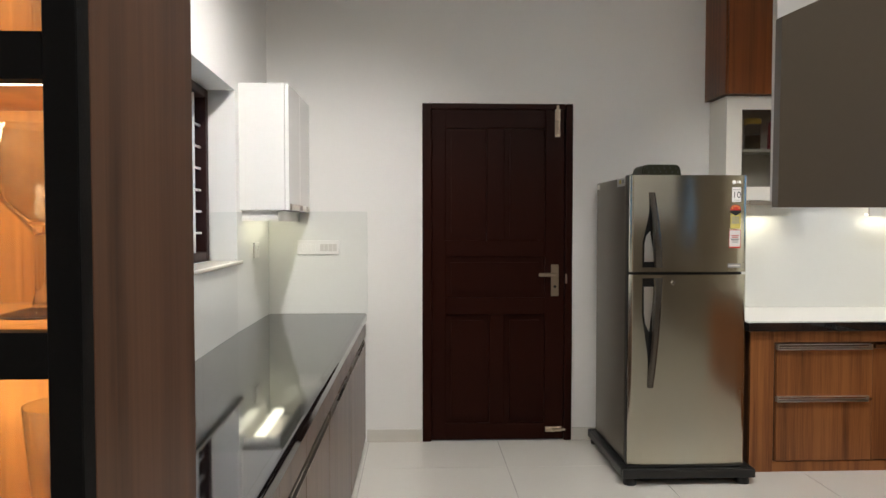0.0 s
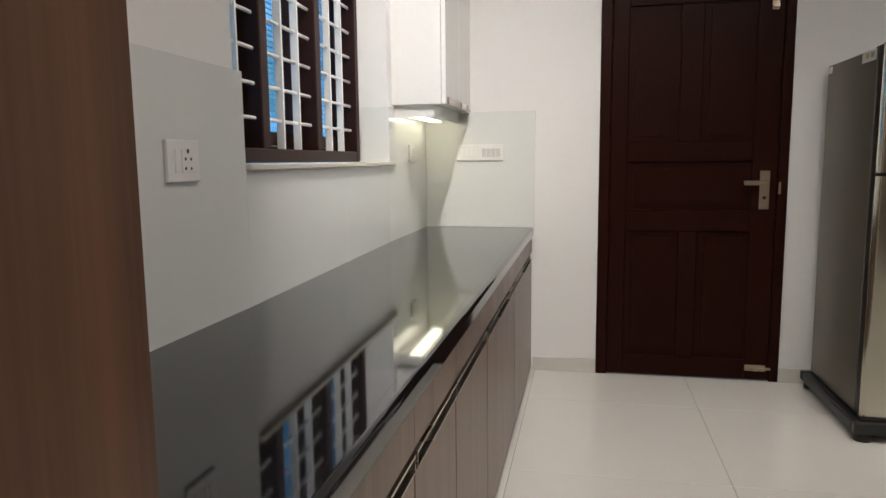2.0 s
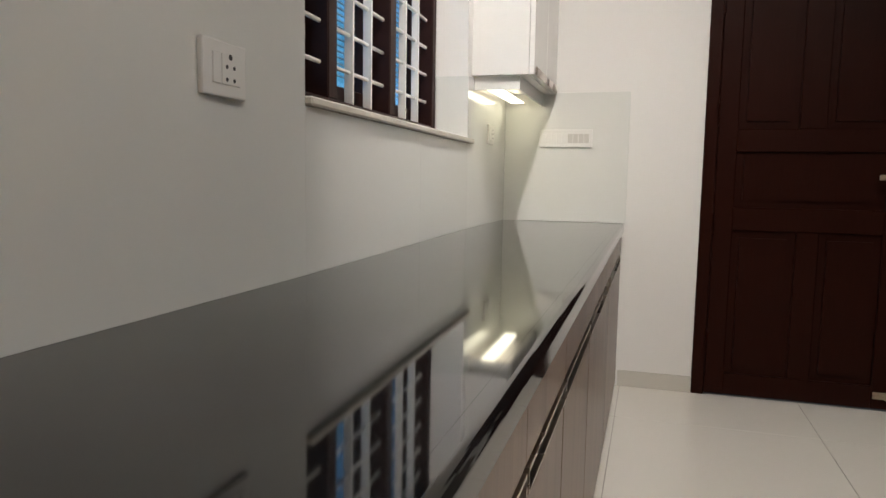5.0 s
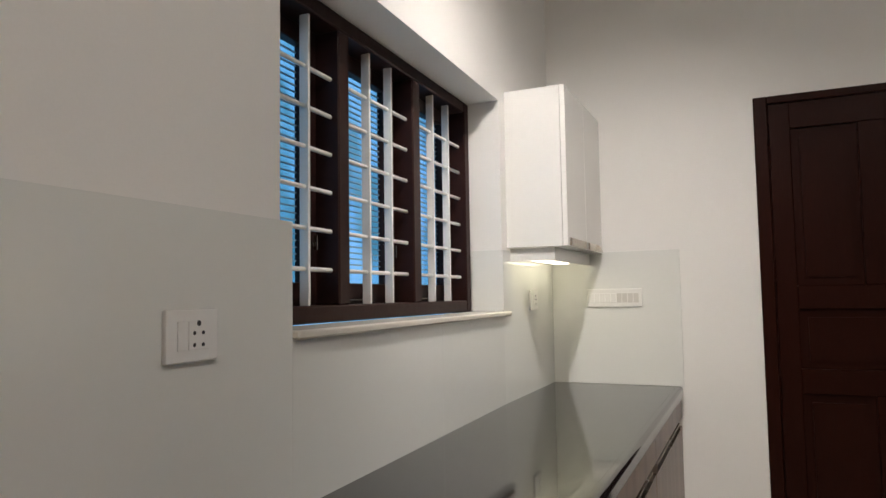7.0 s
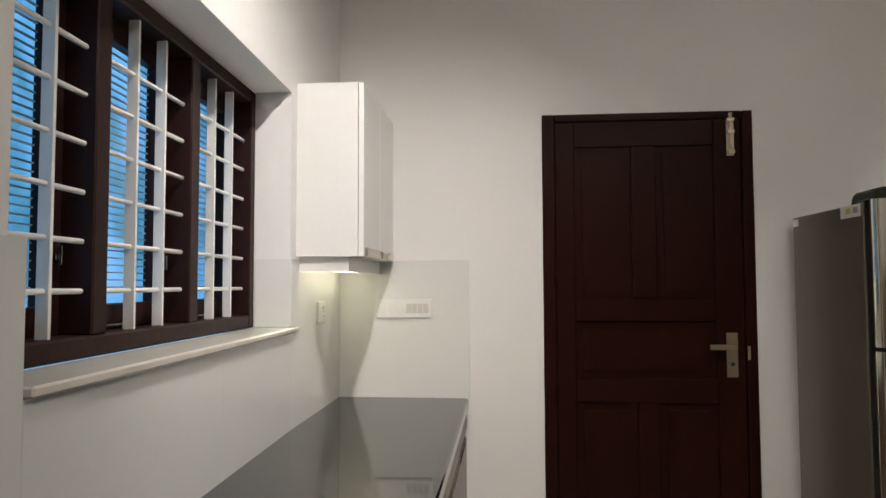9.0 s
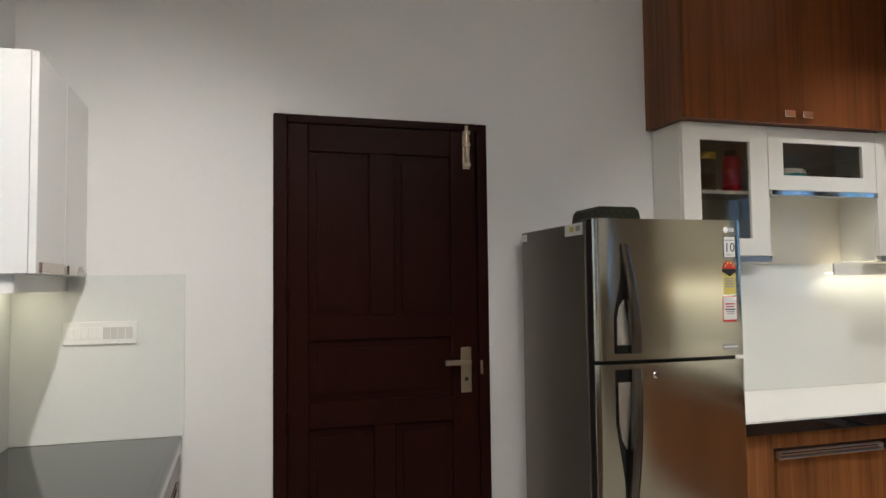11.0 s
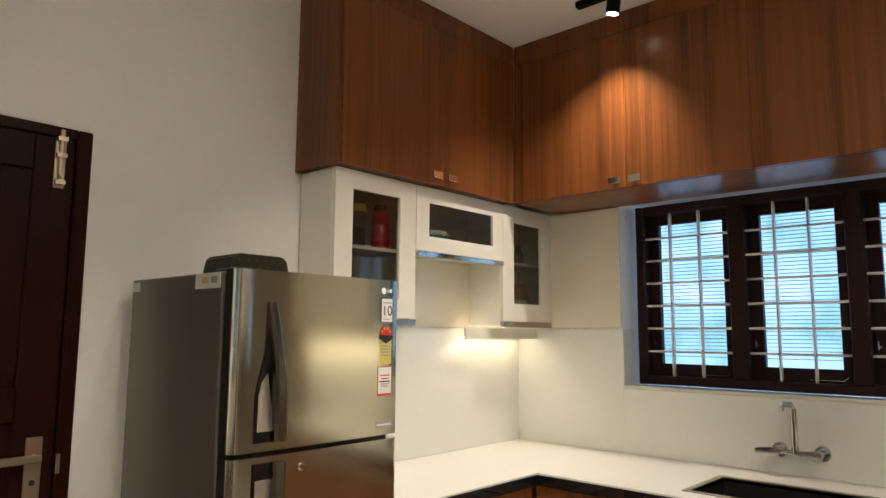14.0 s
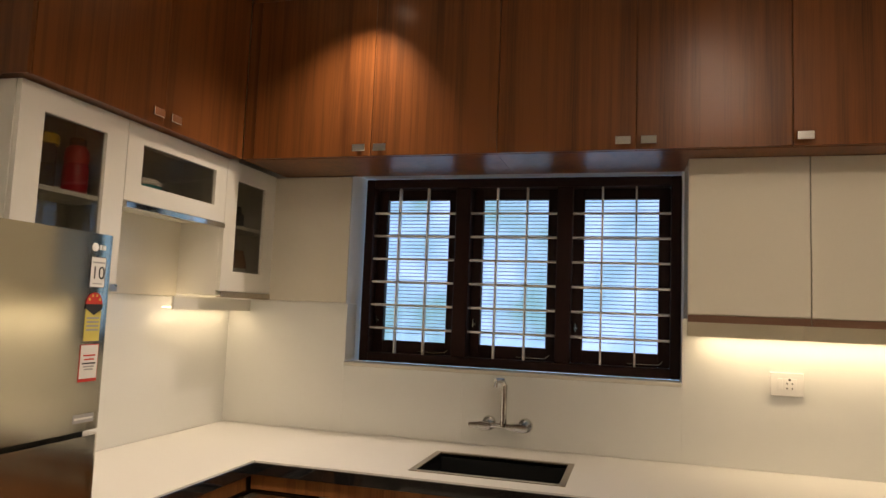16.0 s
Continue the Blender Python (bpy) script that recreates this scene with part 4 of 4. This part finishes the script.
j = thing("jar", (2.105, 4.37, 1.80), "glass jar with a yellow screw lid", "jar")
part("glass", lathe([(0.042, 0), (0.045, 0.01), (0.045, 0.145), (0.038, 0.165)], (2.105, 4.37, 1.80)), M_GLASS, j, smooth=True)
part("contents", lathe([(0.039, 0.004), (0.040, 0.012), (0.040, 0.09)], (2.105, 4.37, 1.80)), M_FOOD, j, smooth=True)
part("lid", lathe([(0.050, 0.160), (0.050, 0.192), (0.046, 0.196)], (2.105, 4.37, 1.80)), M_YELLOW, j, "yellow plastic lid", smooth=True)
j = thing("bottle", (2.235, 4.35, 1.80), "red plastic bottle with a dark cap", "bottle")
part("body", lathe([(0.040, 0), (0.043, 0.01), (0.043, 0.10), (0.038, 0.115), (0.043, 0.13), (0.040, 0.165), (0.028, 0.18)], (2.235, 4.35, 1.80)), M_RED, j, smooth=True)
part("cap", lathe([(0.029, 0.18), (0.029, 0.205), (0.025, 0.208)], (2.235, 4.35, 1.80)), M_INK, j, smooth=True)
solid("steel_cup", lathe([(0.030, 0), (0.034, 0.01), (0.040, 0.09), (0.036, 0.088), (0.030, 0.012)], (2.12, 4.37, 1.491)), M_CHROME, (2.12, 4.37, 1.491), "small steel cup on the lower shelf", "cup", smooth=True)
j = thing("lidded_bowl", (2.555, 4.33, 1.821), "teal plastic bowl with a white domed lid", "bowl")
part("bowl", lathe([(0.050, 0), (0.070, 0.01), (0.076, 0.045), (0.078, 0.075)], (2.555, 4.33, 1.821)), M_TEAL, j, smooth=True)
part("lid", lathe([(0.080, 0.075), (0.078, 0.088), (0.060, 0.102), (0.02, 0.108)], (2.555, 4.33, 1.821)), M_CERAMIC, j, smooth=True)
for k in range(5):
    x = 2.68 + 0.058 * k
    solid("tumbler", lathe([(0.018, 0), (0.021, 0.004), (0.025, 0.082), (0.0235, 0.082), (0.019, 0.006)], (x, 4.33 + 0.03 * (k % 2), 1.821), 16), M_GLASS, (x, 4.33 + 0.03 * (k % 2), 1.821), "small clear drinking glass on the shelf", "glass", "row of tumblers", smooth=True)
solid("bottle", lathe([(0.030, 0), (0.032, 0.01), (0.032, 0.075), (0.018, 0.085), (0.018, 0.115)], (3.30, 4.36, 1.815)), M_INK, (3.30, 4.36, 1.815), "small dark bottle on the upper shelf", "bottle", smooth=True)
j = thing("jar", (3.29, 4.36, 1.491), "brown and white glazed ceramic jar", "jar")
part("body", lathe([(0.055, 0), (0.062, 0.01), (0.064, 0.125)], (3.29, 4.36, 1.491)), M_CERAMIC, j, smooth=True)
part("shoulder", lathe([(0.064, 0.125), (0.062, 0.16), (0.050, 0.195), (0.046, 0.215)], (3.29, 4.36, 1.491)), M_GLAZE, j, "brown glazed shoulder", smooth=True)

# ---- white wall cabinets past the window ----
for y1, y0 in ((2.203, 1.752), (1.750, 1.300), (1.298, 0.855)):
    u = thing("wall_cabinet", (3.33, (y0 + y1) / 2, 1.440), "plain cream wall cabinet with a copper-toned edge pull", "cabinet", "cream wall cabinets")
    part("body", boxes((3.222, RIGHT - 0.001, y0, y1, 1.453, TB - 0.003)), M_CREAM, u)
    d = part("door", boxes((3.200, 3.220, y0 + 0.001, y1 - 0.001, 1.471, TB - 0.003), bevel=0.0015), M_CREAM, u)
    part("handle", boxes((3.194, 3.221, y0 + 0.001, y1 - 0.001, 1.440, 1.446), (3.194, 3.198, y0 + 0.001, y1 - 0.001, 1.446, 1.457), (3.200, 3.206, y0 + 0.001, y1 - 0.001, 1.446, 1.469), bevel=0.0005), M_COPPER, d, "copper-toned edge pull")
    part("valance", boxes((3.330, 3.342, y0, min(y1, 2.195), 1.380, 1.453)), M_CREAM, u)
    part("led_strip", boxes((3.365, 3.405, y0, min(y1, 2.14), 1.386, 1.392)), M_LED, u, "glowing warm white strip light")

# ---- white counter with sink ----
SX0, SX1, SY0, SY1 = 2.822, 3.222, 2.640, 3.235
top_cells = cells([1.838, 2.720, RIGHT - G], [1.29, 3.840, BACK - G], [(SX0, SX1, SY0, SY1), (1.838, 2.720, 1.29, 3.840)])
bm = weld(boxes(*[(a, b, e, f, 0.822, 0.830) for a, b, e, f in top_cells]))
wt = thing("worktop", (2.8, 3.4, 0.776), "white stone worktop with a thick black granite edge", "worktop")
part("top", bm, M_QUARTZ, wt, "white polished stone surface")
part("slab", boxes((1.836, 2.716, 3.837, 3.880, 0.776, 0.8225), (2.716, 2.760, 1.29, 3.880, 0.776, 0.8225), (1.836, 1.86, 3.88, BACK - G, 0.776, 0.8225), bevel=0.002), M_GRANITE, wt, "black granite edge")
sk = thing("sink", (3.02, 2.94, 0.62), "black undermount sink with a brushed rim", "sink")
r = 0.024
part("rim", boxes((SX0, SX1, SY0, SY0 + r, 0.815, 0.833), (SX0, SX1, SY1 - r, SY1, 0.815, 0.833), (SX0, SX0 + r, SY0 + r, SY1 - r, 0.815, 0.833), (SX1 - r, SX1, SY0 + r, SY1 - r, 0.815, 0.833)), M_SINKRIM, sk, "brushed metal rim")
part("basin", boxes((SX0 + r - 0.006, SX0 + r, SY0 + r, SY1 - r, 0.62, 0.828), (SX1 - r, SX1 - r + 0.006, SY0 + r, SY1 - r, 0.62, 0.828), (SX0 + r, SX1 - r, SY0 + r - 0.006, SY0 + r, 0.62, 0.828), (SX0 + r, SX1 - r, SY1 - r, SY1 - r + 0.006, 0.62, 0.828), (SX0 + r, SX1 - r, SY0 + r, SY1 - r, 0.615, 0.62)), M_SINK, sk, "matt black basin")
part("drain", lathe([(0.045, 0), (0.045, 0.004), (0.03, 0.006)], (3.02, 2.94, 0.62)), M_CHROME, sk, smooth=True)

tap = thing("tap", (3.42, 2.97, 0.93), "chrome wall-mounted mixer tap with two levers", "tap")
for y in (3.055, 2.885):
    bm = rod(bmesh.new(), (RIGHT - G, y, 0.935), (RIGHT - G - 0.012, y, 0.935), 0.034, 0.030, 24)
    part("flange", bm, M_CHROME, tap, smooth=True)
    bm = rod(bmesh.new(), (RIGHT - G - 0.012, y, 0.935), (RIGHT - G - 0.075, y, 0.935), 0.018, 0.021, 20)
    part("valve_body", bm, M_CHROME, tap, smooth=True)
    lev = prism([(y - 0.020, 0.920), (y + 0.015, 0.916), (y + 0.075, 0.926), (y + 0.078, 0.944), (y + 0.015, 0.954), (y - 0.020, 0.950)], "x", RIGHT - G - 0.098, RIGHT - G - 0.080, bevel=0.003)
    part("lever", lev, M_CHROME, tap, smooth=True)
    part("lever_hub", rod(bmesh.new(), (RIGHT - G - 0.074, y, 0.935), (RIGHT - G - 0.100, y, 0.935), 0.016, 0.013, 16), M_CHROME, tap, smooth=True)
part("crossbar", rod(bmesh.new(), (3.400, 3.055, 0.935), (3.400, 2.885, 0.935), 0.011, sides=16), M_CHROME, tap, smooth=True)
part("riser", rod(rod(bmesh.new(), (3.400, 2.978, 0.930), (3.400, 2.978, 0.985), 0.016, 0.014, 16), (3.400, 2.978, 0.985), (3.400, 2.978, 1.120), 0.0145, sides=16), M_CHROME, tap, smooth=True)
part("spout", rod(rod(bmesh.new(), (3.400, 2.978, 1.115), (3.385, 2.986, 1.138), 0.0125, sides=14), (3.388, 2.982, 1.138), (3.345, 3.010, 1.140), 0.0115, sides=14), M_CHROME, tap, smooth=True)
part("aerator", rod(bmesh.new(), (3.348, 3.008, 1.138), (3.346, 3.010, 1.112), 0.010, sides=14), M_CHROME, tap, smooth=True)

# ---- brown cabinets under the white counter ----
c = thing("base_cabinet", (2.2, 4.1, 0), "reddish brown drawer cabinet under the white worktop", "cabinet", "cabinets under the white worktop")
part("body", boxes((1.870, 2.545, 3.892, BACK - 0.002, 0.0, 0.775)), M_PANEL, c)
part("stile", boxes((1.866, 1.996, 3.870, 3.892, 0.0, 0.7755), bevel=0.001), M_TEAK, c)
part("rail", boxes((1.996, 2.720, 3.870, 3.892, 0.712, 0.7755), bevel=0.001), M_TEAK, c)
part("plinth", boxes((1.996, 2.740, 3.872, 3.892, 0.0, 0.056), bevel=0.001), M_TEAK, c)


def pull(parent, x0, x1, z):
    part("handle", boxes((x0, x1, 3.846, 3.872, z + 0.026, z + 0.030), (x0, x1, 3.846, 3.872, z, z + 0.005), (x0, x0 + 0.006, 3.846, 3.872, z, z + 0.03), (x1 - 0.006, x1, 3.846, 3.872, z, z + 0.03), (x0, x1, 3.860, 3.866, z + 0.010, z + 0.016), bevel=0.0006), M_ALU, parent, "boxy chrome channel handle")


for z0, z1, x1 in ((0.402, 0.678, 2.530), (0.062, 0.394, 2.514)):
    d = part("drawer", boxes((2.012, 2.542, 3.866, 3.890, z0, z1 - 0.004), bevel=0.0015), M_TEAK, c)
    pull(d, 2.006, x1, z1 - 0.006)
c = thing("base_cabinet", (2.65, 4.1, 0), "narrow reddish brown corner cabinet front", "cabinet", "cabinets under the white worktop")
part("body", boxes((2.546, RIGHT - 0.01, 3.893, BACK - 0.002, 0.0, 0.775)), M_PANEL, c)
d = part("door", boxes((2.546, 2.735, 3.868, 3.890, 0.062, 0.674), bevel=0.0015), M_TEAK, c)
part("handle", boxes((2.550, 2.735, 3.852, 3.872, 0.678, 0.700), bevel=0.001), M_DARKCHROME, d, "dark metal edge pull")
BX = 2.750
yy = [3.866, 3.30, 2.72, 2.14, 1.56, 1.30]
for i in range(5):
    y1, y0 = yy[i], yy[i + 1]
    c = thing("base_cabinet", (3.1, (y0 + y1) / 2, 0), "reddish brown base cabinet under the white worktop", "cabinet", "cabinets under the white worktop")
    part("body", boxes((BX + 0.022, 2.81, y0 + 0.0005, y1 - 0.0005, 0.0, 0.60)), M_PANEL, c)
    part("rail", boxes((BX, BX + 0.022, y0, y1, 0.712, 0.7755), bevel=0.001), M_TEAK, c)
    d = part("door", boxes((BX - 0.002, BX + 0.020, y0 + 0.002, y1 - 0.002, 0.062, 0.674), bevel=0.0015), M_TEAK, c)
    part("handle", boxes((BX - 0.016, BX + 0.004, y0 + 0.01, y1 - 0.01, 0.700, 0.704), (BX - 0.016, BX - 0.010, y0 + 0.01, y1 - 0.01, 0.680, 0.704), (BX - 0.016, BX + 0.004, y0 + 0.01, y1 - 0.01, 0.676, 0.680)), M_BRONZE, d, "metal channel handle")
    part("plinth", boxes((BX, BX + 0.022, y0, y1, 0.0, 0.056)), M_TEAK, c)

# ---- crockery unit beside the entrance ----
cu = thing("crockery_unit", (-0.48, 0.82, 0), "tall dark brown display unit with a black-framed glass door", "display cabinet")
UX0, UX1, U0, U1, UT = LEFT + 0.002, -0.189, 0.765, 1.004, 2.60
part("side_panel", boxes((UX1 - 0.018, UX1, U0, U1, 0, UT), bevel=0.001), M_PANEL, cu, "dark brown laminate side")
part("side_panel", boxes((UX0, UX0 + 0.018, U0, U1, 0, UT)), M_PANEL, cu)
part("back_panel", boxes((UX0 + 0.018, UX1 - 0.018, U1 - 0.016, U1 - 0.001, 0, UT)), M_ORANGE, cu, "honey oak veneer back")
part("lining", boxes((UX1 - 0.022, UX1 - 0.0185, U0 + 0.01, U1 - 0.017, 0.10, UT - 0.02)), M_ORANGE, cu)
part("top", boxes((UX0 + 0.018, UX1 - 0.018, U0, U1 - 0.016, UT - 0.02, UT)), M_PANEL, cu)
shelf_z = [0.577 + 0.2225 * i for i in range(8)]
for z in [0.10] + shelf_z:
    part("shelf", boxes((UX0 + 0.018, UX1 - 0.023, U0 + 0.022, U1 - 0.017, z, z + 0.015)), M_ORANGE, cu)
d = part("door_frame", boxes((UX1 - 0.0255, UX1, U0 - 0.020, U0, 0.06, UT), (UX0, UX0 + 0.0255, U0 - 0.020, U0, 0.06, UT), (UX0 + 0.0255, UX1 - 0.0255, U0 - 0.020, U0, 0.06, 0.13), (UX0 + 0.0255, UX1 - 0.0255, U0 - 0.020, U0, UT - 0.04, UT), bevel=0.001), M_BLACKMETAL, cu, "black aluminium door frame")
for z in shelf_z:
    part("glazing_bar", boxes((UX0 + 0.0255, UX1 - 0.0255, U0 - 0.019, U0 - 0.001, z - 0.016, z + 0.019)), M_BLACKMETAL, d)
part("pane", boxes((UX0 + 0.0255, UX1 - 0.0255, U0 - 0.008, U0 - 0.005, 0.13, UT - 0.04)), M_CLEARPANE, d).visible_shadow = False
part("led_strip", boxes((UX0 + 0.05, UX1 - 0.06, 0.806, 0.814, 1.4595, 1.4655)), M_LED, cu)
for z in (1.455, 1.680, 1.236):
    area_lamp((-0.50, 0.83, z), (-0.50, 0.91, z - 0.2), 1.2, 0.5, 0.03, (1, 0.75, 0.42))


def wine_glass(x, y, z):
    g = thing("wine_glass", (x, y, z), "clear stemmed wine glass on the lit shelf", "glass", "wine glasses in the display unit")
    part("glass", lathe([(0.034, 0), (0.034, 0.002), (0.008, 0.008), (0.0045, 0.02), (0.0045, 0.075), (0.012, 0.085), (0.030, 0.105), (0.037, 0.135), (0.034, 0.175), (0.0325, 0.175), (0.035, 0.135), (0.028, 0.108), (0.008, 0.089)], (x, y, z)), M_GLASS, g, smooth=True)
    return g


g = wine_glass(-0.291, 0.880, 1.2595)
for x, y, z in ((-0.289, 0.880, 1.482), (-0.430, 0.90, 1.2595), (-0.44, 0.89, 1.482), (-0.55, 0.90, 1.2595)):
    copy_thing(g, Matrix.Translation((x, y, z)))
for x in (-0.272, -0.385, -0.50):
    solid("tumbler", lathe([(0.024, 0), (0.027, 0.006), (0.037, 0.138), (0.0355, 0.138), (0.025, 0.01)], (x, 0.885, 1.037)), M_GLASS, (x, 0.885, 1.037), "tall clear tumbler with an etched flower", "glass", "tumblers in the display unit", smooth=True)

# ---- overhead unit near the entrance ----
oh = thing("overhead_unit", (1.3, 1.4, 1.386), "ceiling-hung unit with a dark taupe front", "cabinet")
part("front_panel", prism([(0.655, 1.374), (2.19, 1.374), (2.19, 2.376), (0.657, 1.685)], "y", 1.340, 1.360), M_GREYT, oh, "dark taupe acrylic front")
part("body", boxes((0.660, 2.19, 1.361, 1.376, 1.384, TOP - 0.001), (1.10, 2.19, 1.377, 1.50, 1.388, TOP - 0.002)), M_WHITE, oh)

# ---- ceiling lamps ----
tr = thing("track_rail", (2.82, 2.7, TOP - 0.03), "black ceiling track for spotlights", "track light")
part("rail", boxes((2.802, 2.838, 1.70, 3.66, TOP - 0.030, TOP), bevel=0.002), M_BLACKMETAL, tr)


def spotlight(eye, target, stem_top):
    s = thing("spotlight", eye, "black cylinder spotlight with a glowing lens", "spotlight", "ceiling spotlights")
    e, way = Vector(eye), (Vector(target) - Vector(eye)).normalized()
    length = min(0.115, (TOP - 0.012 - e.z) / -way.z)
    part("housing", rod(bmesh.new(), e - way * length, e - way * 0.004, 0.031, sides=24), M_BLACKMETAL, s, smooth=True)
    part("lens", rod(bmesh.new(), e - way * 0.004, e - way * 0.002, 0.026, sides=20), M_LAMPFACE, s, "glowing white lens")
    mid = e - way * length * 0.7
    part("stem", rod(bmesh.new(), mid, (mid.x, mid.y, stem_top), 0.007, sides=10), M_BLACKMETAL, s, smooth=True)


# The last spot's housing is made up along with its added light.
for eye, target, watts, cone, blend in SPOTS:
    spotlight(eye, target, TOP - 0.029 if eye[0] > 2.5 else TOP)
# Discs for the added fill lamps; they hang out of view.
for x, y in FILL_LAMPS:
    dl = thing("downlight", (x, y, TOP - 0.03), "round white ceiling lamp, out of view and added for fill", "downlight", "ceiling downlights")
    part("rim", lathe([(0.105, 0), (0.105, 0.03), (0.10, 0.03)], (x, y, TOP - 0.0305)), M_SWITCH, dl, smooth=True)
    part("diffuser", lathe([(0.09, 0), (0.09, 0.002)], (x, y, TOP - 0.0330)), M_LAMPFACE, dl)

# ---- floor tiles ----
tile_mesh = {}
for i in range(-2, 5):
    for k in range(-9, 3):
        x0, y0 = 0.559 + 0.8 * i, 3.2 + 0.8 * k - 0.0
        a, b = max(x0 + 0.0012, LEFT), min(x0 + 0.7988, RIGHT)
        e, f = max(y0 + 0.0012, FRONT), min(y0 + 0.7988, BACK)
        if b - a < 0.02 or f - e < 0.02:
            continue
        key = (round(b - a, 3), round(f - e, 3))
        if key not in tile_mesh:
            tile_mesh[key] = finish(boxes((0, b - a, 0, f - e, -0.012, 0.0), bevel=0.0008), "tile", M_TILE)
        t = new("tile", tile_mesh[key])
        t.location = (a, e, 0)
        t.parent = floor
